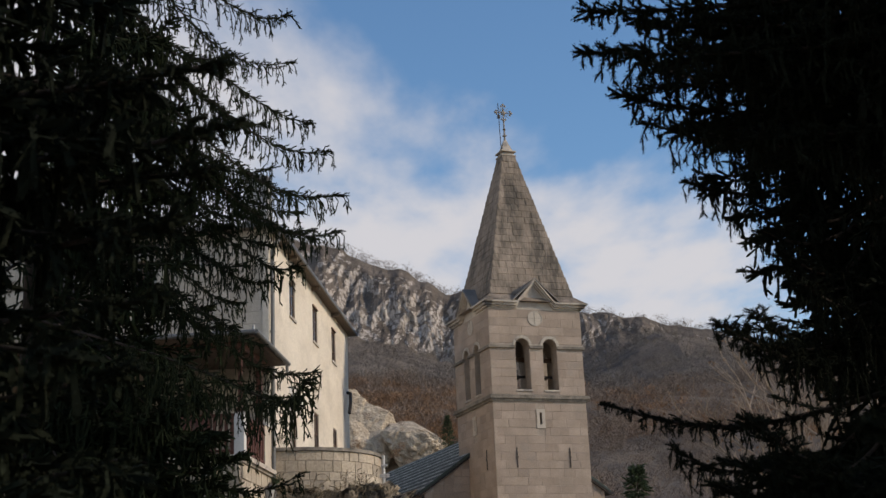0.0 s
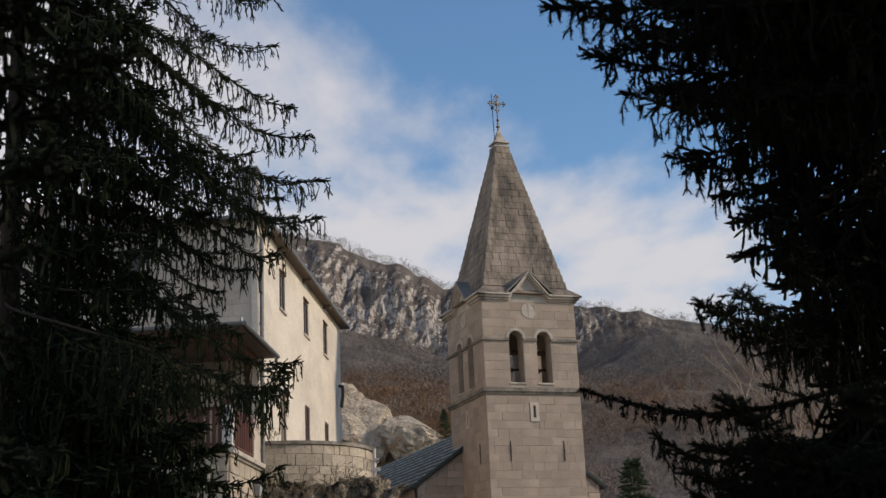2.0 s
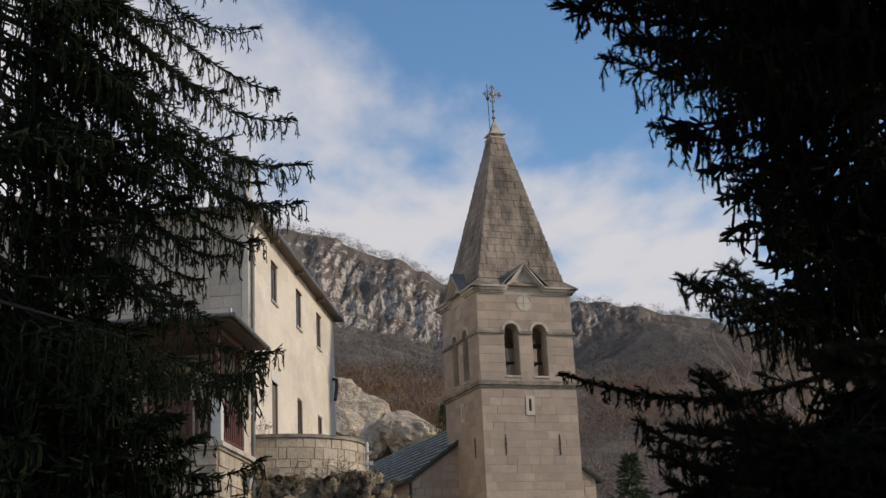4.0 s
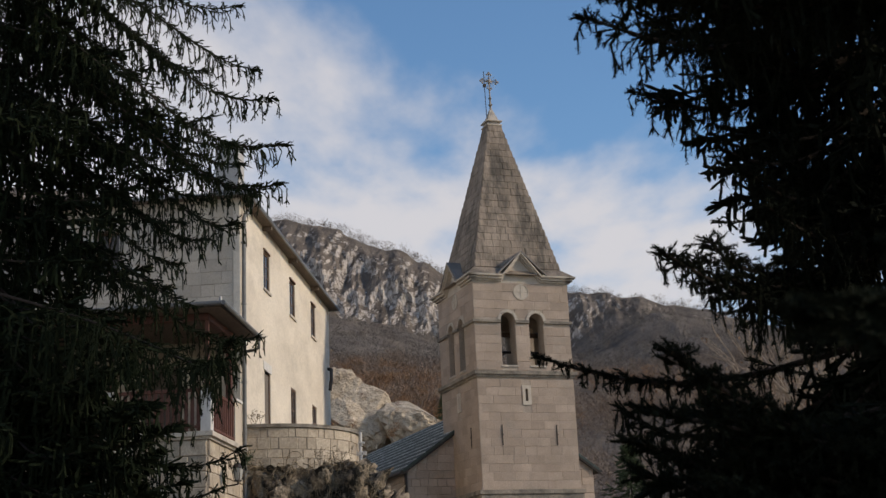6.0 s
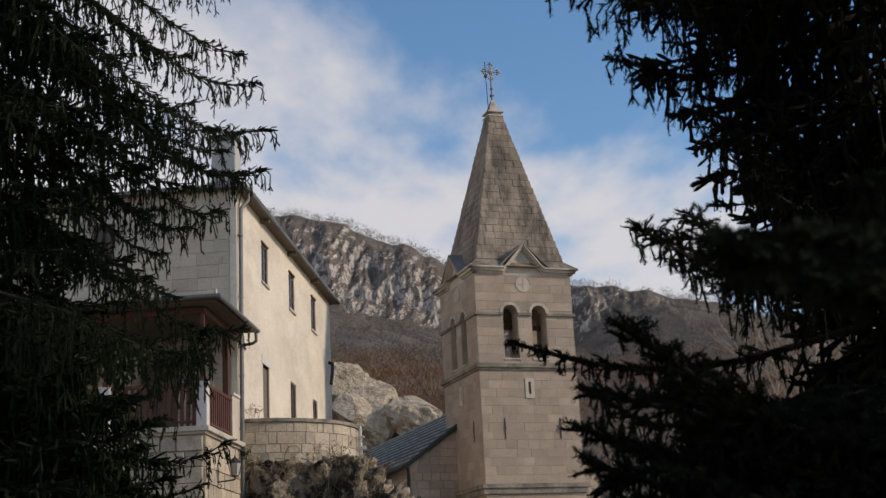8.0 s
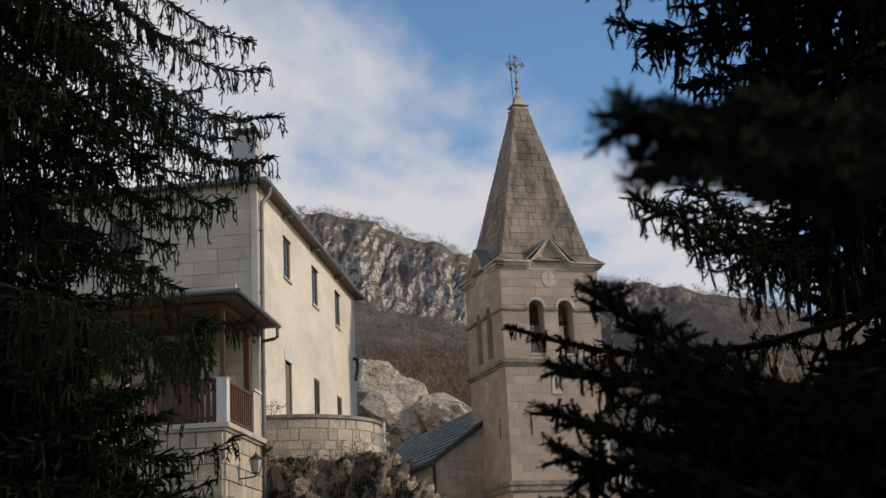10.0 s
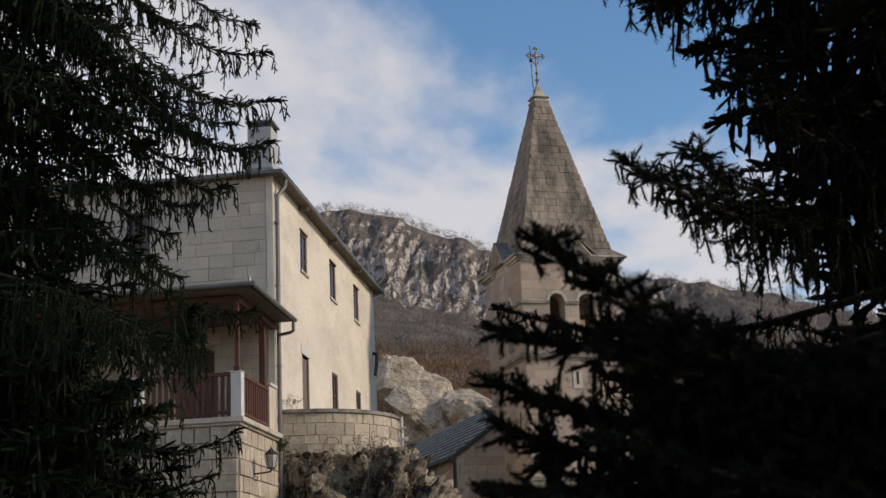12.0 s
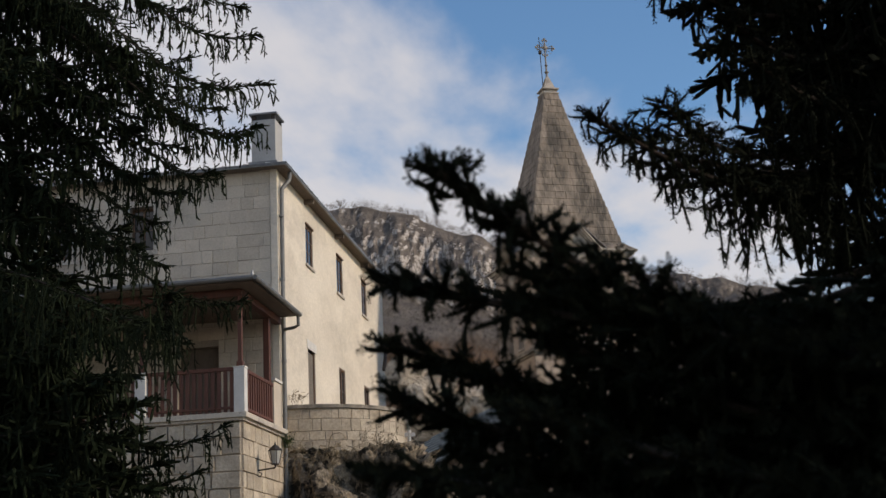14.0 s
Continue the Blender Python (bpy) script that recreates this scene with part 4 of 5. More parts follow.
def build_cross():
    c = thing("spire_cross", TOWER @ Matrix.Translation((W / 2, W / 2, 19.7)), "ornate wrought metal cross with ray tips on the spire", "cross")
    part("stem", tube(bmesh.new(), [(0, 0, -0.05), (0, 0, 0.14), (0, 0, 0.2), (0, 0, 0.26), (0, 0, 0.40), (0, 0, 0.46), (0, 0, 0.52), (0, 0, 1.5)], [0.05, 0.035, 0.085, 0.035, 0.03, 0.06, 0.028, 0.02], 10), M_CROSS, c)
    z = 1.13
    for a in range(4):
        d = Vector((math.cos(math.pi / 2 * a), 0, math.sin(math.pi / 2 * a)))
        n = Vector((-d.z, 0, d.x))
        o = Vector((0, 0, z))
        part("arm", tube(bmesh.new(), [o, o + d * 0.22, o + d * 0.3], [0.025, 0.02, 0.03], 8), M_CROSS, c)
        for s, r in ((d * 0.33, 0.05), (d * 0.27 + n * 0.075, 0.042), (d * 0.27 - n * 0.075, 0.042)):
            bm = bmesh.new()
            bmesh.ops.create_icosphere(bm, subdivisions=2, radius=r, matrix=Matrix.Translation(o + s) @ Matrix.Diagonal((1, 0.5, 1, 1)))
            part("trefoil", bm, M_CROSS, c)
        for off in (-25, 0, 25):
            q = radians(90 * a + 45 + off)
            e = Vector((math.cos(q), 0, math.sin(q)))
            part("ray", tube(bmesh.new(), [o + e * 0.05, o + e * (0.27 if off else 0.32)], [0.012, 0.005], 5), M_CROSS, c)
    bm = bmesh.new()
    bmesh.ops.create_icosphere(bm, subdivisions=2, radius=0.09, matrix=Matrix.Translation((0, 0, z)) @ Matrix.Diagonal((1, 0.5, 1, 1)))
    part("boss", bm, M_CROSS, c)
    return c


build_cross()
rod = thing("lightning_rod", TOWER @ Matrix.Translation((W / 2 - 0.19, W / 2 - 0.02, 19.5)), "thin black lightning rod beside the cross", "lightning rod")
tubed("rod", [(0.02, 0, -0.3), (0, 0, 0.5), (-0.02, 0, 1.7)], 0.014, M_IRON, rod, sides=6)
boxed("head", (-0.06, 0.04, -0.05, 0.05, 1.08, 1.2), M_IRON, rod)


# ---- church nave behind the tower ----
def build_nave():
    n = thing("church_nave", TOWER, "stone church nave with a blue-green metal gable roof", "church")
    v0, v1, u0, u1, ze, rise = 2.55, 18.0, -1.72, W + 1.72, 6.66, 2.42
    c = W / 2
    poly = [(u0, 0), (u1, 0), (u1, ze), (c, ze + rise), (u0, ze)]
    part("wall", prism(bmesh.new(), poly, v0, v1), M_MORTAR, n)
    for side in (-1, 1):
        half = c - u0
        ex, ez = half + 0.2, -0.2 * rise / half
        p = [(c, ze + rise + 0.06), (c + side * ex, ze + ez + 0.06), (c + side * ex, ze + ez + 0.16), (c, ze + rise + 0.18)]
        part("roof", prism(bmesh.new(), p, v0 - 0.16 + 0.002 * side, v1 + 0.2), M_TEAL, n, "ribbed blue-green sheet roof")
        for k in range(11):
            f = (k + 0.5) / 11
            u, zz = c + side * ex * f, ze + rise + 0.18 + (ez - rise - 0.02) * f
            part("rib", tube(bmesh.new(), [(u, v0 - 0.15, zz), (u, v1 + 0.18, zz)], 0.03, 5), M_SEAM, n)
        part("gutter", tube(bmesh.new(), [(c + side * (ex + 0.05), v0 - 0.15, ze + ez + 0.06), (c + side * (ex + 0.05), v1, ze + ez + 0.04)], 0.06, 8), M_IRON, n, "dark gutter")
        part("verge_board", prism(bmesh.new(), [(c, ze + rise - 0.02), (c + side * ex, ze + ez - 0.02), (c + side * ex, ze + ez + 0.058), (c, ze + rise + 0.058)], v0 - 0.14, v0 - 0.1), M_IRON, n)
    part("downpipe", tube(bmesh.new(), [(u0 - 0.08, v0 - 0.06, ze - 0.1), (u0 - 0.05, v0 - 0.06, 0.1)], 0.05, 8), M_IRON, n, "dark downpipe at the nave corner")
    return n, v0, v1, u0, u1, ze, rise


nave, NV0, NV1, NU0, NU1, NZE, NRISE = build_nave()


# ---- pale boulders on the slope ----
for k, (cx, cy, cz, sx, sy, sz, tilt, lab) in enumerate((
    (-13.6, 239.0, 34.6, 5.6, 4.5, 4.6, 32, "smooth pale boulder split from the outcrop by a crack"),
    (-21.4, 241.5, 38.6, 6.2, 4.5, 3.9, 20, "pale sloping slab of the outcrop"),
    (-26.4, 242.0, 41.0, 5.2, 4.5, 4.4, 22, "high pale slab of the outcrop beside the house"),
    (-23.4, 238.0, 36.0, 4.6, 3.2, 3.0, 28, "low pale slab overlapping the outcrop"),
    (-19.6, 238.2, 34.6, 3.4, 2.6, 3.4, 40, "rounded pale block low in the outcrop"),
    (-9.6, 240.0, 32.4, 3.6, 4.0, 3.6, 30, "low pale rock at the end of the outcrop"),
    (-18.0, 242.5, 31.0, 9.0, 3.5, 6.0, 12, "shadowed rock at the foot of the outcrop"))):
    rock("boulder", (cx, cy, cz), (sx, sy, sz), M_CLIFFROCK, 21 + 2 * k, lab, 0.22, 5, 1.5, cuts=5, tilt=tilt)

# ---- spruces ----
def needles_mesh(name, starts, ends, mat, parent, rnd, dens=300, length=0.024, width=0.0045, core=0.4, droop=0.1):
    """needle-bearing shoots: pointed blades leaning forward all round each shoot, dens of them to the metre, about a packed core of needle bases"""
    starts, ends = np.asarray(starts, float), np.asarray(ends, float)
    lens = np.linalg.norm(ends - starts, axis=1)
    counts = np.maximum(2, (lens * dens).astype(int))
    idx = np.repeat(np.arange(len(starts)), counts)
    total = len(idx)
    local = rnd.uniform(0, 1, total)
    d = (ends - starts)[idx]
    pos = starts[idx] + d * local[:, None]
    pos[:, 2] -= droop * lens[idx] * (local ** 2) * 0.5
    ax = d / np.maximum(1e-6, np.linalg.norm(d, axis=1))[:, None]
    r = rnd.normal(size=(total, 3))
    side = r - ax * (r * ax).sum(1)[:, None]
    side /= np.maximum(1e-6, np.linalg.norm(side, axis=1))[:, None]
    out = side * 0.78 + ax * 0.62
    ln = length * rnd.uniform(0.75, 1.15, total) * (1.08 - local * 0.25)
    tip = pos + out * ln[:, None]
    wd = np.cross(ax, side) * (width * 0.5)
    verts = np.empty((total * 3, 3))
    # about half of the blades are tufts that widen outwards
    flip = (rnd.random(total) < 0.55)[:, None]
    verts[0::3] = np.where(flip, tip + wd, pos + wd)
    verts[1::3] = np.where(flip, tip - wd, pos - wd)
    verts[2::3] = np.where(flip, pos, tip)
    # three-sided cores, thickest behind the tip
    n = len(starts)
    sa = unit_rows(ends - starts)
    s1 = unit_rows(np.cross(sa, rnd.normal(size=(n, 3))))
    s2 = np.cross(sa, s1)
    last = ends.copy()
    last[:, 2] -= droop * lens * 0.5
    rad = length * core * rnd.uniform(0.8, 1.2, n)[:, None]
    near_end = starts + (last - starts) * 0.8
    turns = [math.pi * 2 / 3 * k for k in range(3)]
    ra = [starts + (s1 * math.cos(a) + s2 * math.sin(a)) * rad * 0.8 for a in turns]
    rb = [near_end + (s1 * math.cos(a) + s2 * math.sin(a)) * rad for a in turns]
    tris = []
    for k in range(3):
        q = (k + 1) % 3
        tris += [np.stack([ra[k], ra[q], rb[q]], 1), np.stack([ra[k], rb[q], rb[k]], 1), np.stack([rb[k], rb[q], last], 1)]
    verts = np.concatenate([verts, np.concatenate(tris).reshape(-1, 3)])
    total = len(verts) // 3
    me = bpy.data.meshes.new(name)
    me.vertices.add(total * 3)
    me.vertices.foreach_set("co", verts.ravel())
    me.loops.add(total * 3)
    me.loops.foreach_set("vertex_index", np.arange(total * 3, dtype=np.int32))
    me.polygons.add(total)
    me.polygons.foreach_set("loop_start", np.arange(total, dtype=np.int32) * 3)
    me.update()
    me.materials.append(mat)
    ob = new(name, me)
    ob.parent = parent
    ob["kind"] = "stuff"
    return total


def unit_rows(v):
    return v / np.maximum(1e-9, np.linalg.norm(v, axis=1))[:, None]


def unit(v):
    return v / (np.linalg.norm(v) + 1e-9)


UP = np.array((0, 0, 1.0))


def limb(tree, base, tip, rnd, mat, thick=0.022, spacing=0.07, shoot=0.36, hang=0.5, sag=0.14, needle=(300, 0.02, 0.006, 0.4), bare=0.1, stub=0.06, hangs=1.0, upright=0.7, lifted=0.3, late=1.5):
    """a spruce limb: a sagging bough with an upturned end; its side twigs bear finger-like shoots in a flat spray and hanging twigs below"""
    base, tip = np.asarray(base, float), np.asarray(tip, float)
    length = np.linalg.norm(tip - base)
    ts = np.linspace(0, 1, 14)
    path = base + (tip - base) * ts[:, None]
    path[:, 2] -= length * sag * np.sin(np.pi * ts ** late)
    path += np.sin(np.pi * ts * 2)[:, None] * rnd.normal(size=3) * 0.02 * length
    bough = part("branch", tube(bmesh.new(), [tuple(p) for p in path], [thick * (1 - 0.85 * t) + 0.003 for t in ts], 6), M_BARK, tree)
    at = lambda f: np.array([np.interp(f, ts, path[:, k]) for k in range(3)])
    starts, ends = [], []

    def add(p, q):
        starts.append(p), ends.append(q)

    def pendant(q, d, size):
        """a hanging twig, curving down, with short side shoots"""
        m1 = q + unit(d * 0.6 - UP * 0.7) * size * 0.3
        down = unit(np.array((rnd.normal() * 0.16, rnd.normal() * 0.16, -1.0)))
        e = m1 + down * size * 0.7
        add(q, m1), add(m1, e)
        for j in range(int(size / (2.0 * stub))):
            c = m1 + (e - m1) * rnd.uniform(0, 0.85)
            a = rnd.uniform(0, 2 * math.pi)
            add(c, c + unit(down * 0.9 + np.array((math.cos(a), math.sin(a), 0)) * 0.7) * stub * rnd.uniform(0.7, 1.4))

    count = max(4, int(length * (1 - bare) / spacing))
    for i in range(count):
        f = bare + (1 - bare) * (i + rnd.uniform(0, 0.9)) / count
        u = (f - bare) / (1 - bare)
        p, g = at(f), unit(at(min(1, f + 0.04)) - at(max(0, f - 0.04)))
        lat = unit(np.cross(g, UP))
        size = shoot * (0.25 + 0.85 * (1 - u) ** 0.7 * min(1, 0.45 + u * 1.6)) * rnd.uniform(0.65, 1.25)
        for s in (-1, 1):
            d = unit(g * rnd.uniform(0.6, 1.0) + lat * s * rnd.uniform(0.5, 1.0) + UP * rnd.uniform(-0.3, 0.2))
            bend = unit(d + UP * (rnd.uniform(-0.6, 0.05) if rnd.random() > lifted + 0.3 * u else rnd.uniform(0.0, 0.55)))
            mid = p + d * size * 0.5
            e = mid + bend * size * 0.5
            add(p, mid), add(mid, e)
            across = unit(np.cross(d, UP))
            m = max(1, int(size / (1.2 * stub)))
            for j in range(m):
                w = (j + rnd.uniform(0.3, 0.9)) / m
                q = p + d * size * w if w < 0.5 else mid + bend * size * (w - 0.5)
                hd = unit(bend * 0.85 + across * (1 if j % 2 else -1) * rnd.uniform(0.55, 1.0) + UP * rnd.uniform(-0.35, 0.3))
                add(q, q + hd * stub * rnd.uniform(1.1, 2.0) * (1.15 - 0.5 * w))
            for j in range(int(hangs + rnd.random())):
                w = rnd.random()
                q = p + d * size * w if w < 0.5 else mid + bend * size * (w - 0.5)
                pendant(q, d, max(stub, hang * rnd.uniform(0.2, 1.0) * (1.1 - 0.8 * u)))
        if u > 0.3 and rnd.random() < upright:
            hd = unit(g * 0.9 + lat * rnd.normal() * 0.4 + UP * rnd.uniform(0.3, 0.9))
            add(p, p + hd * rnd.uniform(1.0, 2.2) * stub)
    # blunt young shoots at the end of the bough, and the leader itself
    g = unit(path[-1] - path[-3])
    lat = unit(np.cross(g, UP))
    for k in range(4):
        q = at(1 - 0.04 * k / max(0.5, length))
        for s in (-1, 1):
            add(q, q + unit(g + lat * s * rnd.uniform(0.5, 0.9) + UP * rnd.uniform(-0.3, 0.3)) * stub * rnd.uniform(1.1, 1.8))
    edge = [at(max(bare, x)) for x in np.linspace(bare, 1, max(3, int(length * (1 - bare) / 0.15)))]
    for a, b in zip(edge, edge[1:]):
        add(a, b)
    add(path[-1], path[-1] + g * stub)
    return needles_mesh("needles", starts, ends, mat, bough, rnd, *needle)


FINE, MIDDLE, COARSE = (440, 0.021, 0.0046, 0.24), (80, 0.023, 0.010, 0.36), (24, 0.03, 0.016, 0.5)


def spruce(name, x, y, top, label, tips, mat, seed, fills=(), thick=0.2, tip_kw=None, fill_kw=None, shade=()):
    """tips: (x, y, z, rise of the base over the tip) of boughs that reach into the open;
    fills: (count, z0, z1, r0, r1, from, to) boughs round the trunk by height, reach and azimuth"""
    rnd = np.random.default_rng(seed)
    t = thing(name, pose(0, 0, 0), label, "spruce tree")
    part("trunk", tube(bmesh.new(), [(x, y, -0.2), (x + 0.03, y, top * 0.4), (x, y, top * 0.8), (x, y, top)], [thick, thick * 0.75, thick * 0.3, 0.02], 12), M_BARK, t)
    for tx, ty, tz, lift, *own in tips:
        opts = {**(tip_kw or {}), **(own[0] if own else {})}
        limb(t, opts.pop("base", (x, y, tz + lift)), (tx, ty, tz), rnd, mat, **opts)
    # shade: coarse boughs added to fill gaps and, out of view, block the sun
    plain = dict(needle=COARSE, shoot=0.5, hang=0.7, spacing=0.16, stub=0.13, hangs=1.4)
    for (count, z0, z1, r0, r1, a0, a1), kw in [(f, fill_kw or {}) for f in fills] + [(f, plain) for f in shade]:
        for i in range(count):
            f = (i + rnd.uniform(0, 1)) / count
            z, r = z0 + (z1 - z0) * f, (r0 + (r1 - r0) * f) * rnd.uniform(0.75, 1.05)
            a = radians(rnd.uniform(a0, a1))
            limb(t, (x, y, z + 0.38 * r), (x + r * math.cos(a), y + r * math.sin(a), z - 0.05), rnd, mat, **kw)
    return t


LEFT_TIPS = [
    (-1.82, 18.9, 9.7, 2.12), (-1.84, 18.6, 10.3, 1.75), (-0.94, 16.87, 6.97, 3.12), (-0.99, 16.66, 6.44, 3.12), (-1.15, 17.4, 7.75, 3.00), (-1.45, 17.8, 4.95, 2.38),
    (-1.95, 16.7, 5.1, 2.38), (-1.63, 17.92, 3.7, 0.20), (-2.1, 18, 8.4, 2.62), (-2, 17.6, 4.5, 2.12), (-2.4, 17.4, 9.2, 1.88), (-2.53, 18.5, 6.08, 2.12),
    (-1.5, 18.3, 8.5, 2.75), (-1.7, 17.6, 7.3, 2.62), (-2.2, 17.3, 3.9, 1.88), (-2.2, 18.4, 3.1, 1.88), (-1.9, 17.2, 6, 2.50),
    (-1.5, 18.4, 7, 2.88), (-1.95, 18.1, 3.25, 0.00), (-2.6, 16.9, 8, 2.25), (-2.5, 16.9, 6.9, 2.12), (-2.9, 16.8, 4.4, 1.75), (-2.3, 17, 5.4, 2.00), (-1.55, 17.1, 6.15, 2.7), (-1.9, 17.3, 6.5, 2.6), (-2.2, 17.1, 6.2, 2.4), (-1.5, 17.3, 6.9, 2.8), (-1.95, 17.5, 7.6, 2.4), (-2.3, 17.6, 7.0, 2.3), (-0.95, 13.6, 4.05, 2.00, dict(bare=0.45)),
]
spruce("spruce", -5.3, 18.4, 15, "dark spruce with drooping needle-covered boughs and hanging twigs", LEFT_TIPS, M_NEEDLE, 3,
       fills=[(28, 1.7, 4.3, 3.0, 3.0, -34, 0), (24, 2.0, 4.9, 3.3, 3.4, -42, -25), (10, 2.4, 7.0, 2.1, 1.9, -110, 15), (9, 7.0, 12.5, 2.3, 2.0, -110, 15), (4, 6.6, 9.8, 2.9, 2.8, -50, 0), (12, 4.2, 7.6, 2.75, 2.85, -42, 0), (10, 1.8, 4.0, 2.9, 2.9, -60, -10), (14, 2.4, 10.5, 2.0, 2.0, -35, 5), (9, 3.0, 13.0, 2.6, 1.4, 60, 260)],
       tip_kw=dict(needle=MIDDLE, shoot=0.44, hang=0.95, spacing=0.095, sag=0.055, late=3.2, stub=0.066, hangs=1.5, bare=0.12, lifted=0.55), fill_kw=dict(needle=(22, 0.030, 0.018, 0.55), shoot=0.6, hang=0.85, spacing=0.22, sag=0.10, stub=0.13, hangs=1.5))

FAR_TIPS = [
    (1.52, 9.75, 3.05, 0.05, dict(shoot=0.17, hang=0.22, spacing=0.045, stub=0.036, hangs=1.3, bare=0.35)), (1.95, 9.8, 2.75, 0.1), (2.12, 8.5, 3.25, 0.35), (2.06, 8.25, 3.21, 0.3), (2.29, 8.46, 3.32, 0.3),
    (2.09, 9.1, 4.33, 0.45), (1.80, 8.6, 4.55, 0.5), (2.50, 9.0, 3.95, 0.4), (2.58, 8.8, 3.75, 0.4), (2.30, 9.3, 4.75, 0.4), (2.15, 8.7, 5.1, 0.4), (1.65, 8.2, 4.85, 0.6), (2.62, 8.6, 3.5, 0.3),
]
spruce("spruce", 3.7, 9.7, 12, "tall shaded spruce with sagging boughs and dense hanging twigs", FAR_TIPS, M_NEEDLE2, 7,
       fills=[(20, 3.35, 4.2, 1.0, 1.1, 130, 290), (26, 4.2, 7.0, 1.35, 1.4, 130, 290), (26, 1.2, 2.25, 1.6, 1.45, 130, 250), (14, 1.9, 2.7, 1.45, 1.5, 150, 215), (7, 2.0, 8.5, 1.7, 1.3, -60, 70), (20, 5.0, 7.6, 1.7, 1.5, 130, 290)],
       thick=0.15, tip_kw=dict(needle=FINE, shoot=0.28, hang=0.5, spacing=0.07, sag=0.10, stub=0.05, hangs=1.7, bare=0.25), fill_kw=dict(needle=(45, 0.024, 0.012, 0.5), shoot=0.34, hang=0.55, spacing=0.13, sag=0.08, stub=0.08, hangs=1.8),
       shade=[(22, 4.3, 7.2, 1.15, 1.2, 150, 280), (14, 2.5, 3.4, 0.6, 0.65, 120, 290)])

UPPER = dict(shoot=0.26, hang=0.34, spacing=0.06, stub=0.05, bare=0.45, hangs=1.5, needle=(330, 0.022, 0.006, 0.30))
CLOSE_BOUGH = dict(sag=0.0, needle=(1700, 0.018, 0.0028, 0.24), shoot=0.075, spacing=0.03, stub=0.028, bare=0.88, thick=0.008, upright=0.3, hangs=0, lifted=0.2)
NEAR_TIPS = [
    (1.75, 6.06, 2.36, -0.05), (1.67, 6.17, 2.22, 0.0), (1.65, 6.33, 2.15, 0.0), (1.67, 6.28, 2.05, 0.0), (1.64, 6.1, 1.93, 0.05), (1.95, 6.4, 2.05, 0.0), (2.0, 6.3, 2.2, 0.0), (1.85, 6.5, 2.25, 0.0), (2.0, 6.7, 2.18, 0.0), (1.9, 6.2, 2.12, 0.0), (1.88, 6.2, 2.22, 0.0), (1.85, 6.1, 2.0, 0.0), (1.69, 6.2, 1.86, 0.05), (1.8, 6.35, 1.96, 0.0), (1.86, 6.2, 1.88, 0.05), (1.95, 6.3, 1.95, 0.0), (1.79, 6.4, 2.1, 0.0),
    (1.27, 6.38, 4.05, 0.55, UPPER), (1.30, 6.5, 4.30, 0.6, UPPER), (1.45, 6.77, 4.0, 0.5, UPPER), (1.60, 7.0, 4.12, 0.5, UPPER), (1.68, 6.6, 3.76, 0.5, UPPER), (1.85, 7.2, 4.0, 0.5, UPPER), (1.95, 6.9, 3.82, 0.5, UPPER), (1.6, 6.4, 4.5, 0.5, UPPER), (2.0, 6.5, 3.65, 0.4, UPPER), (1.5, 6.5, 4.25, 0.5, UPPER), (1.72, 6.5, 4.1, 0.5, UPPER), (1.65, 6.8, 4.35, 0.5, UPPER), (1.85, 6.4, 4.02, 0.5, UPPER), (1.8, 6.7, 4.3, 0.5, UPPER),
    (1.69, 4.20, 2.075, 0.60, CLOSE_BOUGH), (1.72, 4.20, 2.035, 0.60, CLOSE_BOUGH), (1.73, 4.24, 2.07, 0.75, CLOSE_BOUGH), (1.79, 4.13, 2.0, 0.75, {**CLOSE_BOUGH, "bare": 0.94}),
    (2.12, 5.1, 2.40, 0.3, {**CLOSE_BOUGH, "bare": 0.7, "shoot": 0.15, "hangs": 1.0, "hang": 0.2}),
]
# shade boughs at 110-260 and 245-290 degrees: out of view, added to block sun
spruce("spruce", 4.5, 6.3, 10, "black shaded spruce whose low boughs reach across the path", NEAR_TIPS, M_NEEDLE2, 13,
       fills=[(26, 1.35, 2.2, 2.5, 2.55, 152, 182), (10, 1.7, 2.2, 2.75, 2.75, 168, 181)], shade=[(14, 1.4, 6.0, 1.9, 1.7, 110, 260), (12, 3.9, 5.6, 2.4, 2.4, 140, 200), (16, 1.5, 2.1, 2.6, 2.7, 148, 168), (12, 3.6, 6.2, 2.1, 2.5, 245, 290), (12, 1.8, 8.8, 1.9, 0.7, -60, 100)],
       thick=0.14, tip_kw=dict(needle=(600, 0.0205, 0.0048, 0.26), shoot=0.19, hang=0.2, spacing=0.05, sag=0.085, stub=0.042, bare=0.62, thick=0.014, hangs=0.7, lifted=0.4), fill_kw=dict(needle=(200, 0.021, 0.008, 0.36), shoot=0.22, hang=0.32, spacing=0.06, sag=0.07, stub=0.055, bare=0.55, thick=0.014, hangs=1.4))
CLOSE_TIPS = [
    (0.13, 4.0, 3.02, 0.25), (0.16, 4.05, 2.88, 0.25), (0.10, 4.1, 2.78, 0.25), (0.02, 4.0, 2.62, 0.2), (-0.06, 4.1, 2.45, 0.2),
    (-0.08, 4.0, 2.25, 0.2), (-0.12, 4.1, 2.05, 0.2), (-0.14, 4.0, 1.85, 0.2), (-0.16, 4.1, 1.62, 0.2), (-0.20, 4.0, 1.45, 0.2),
]
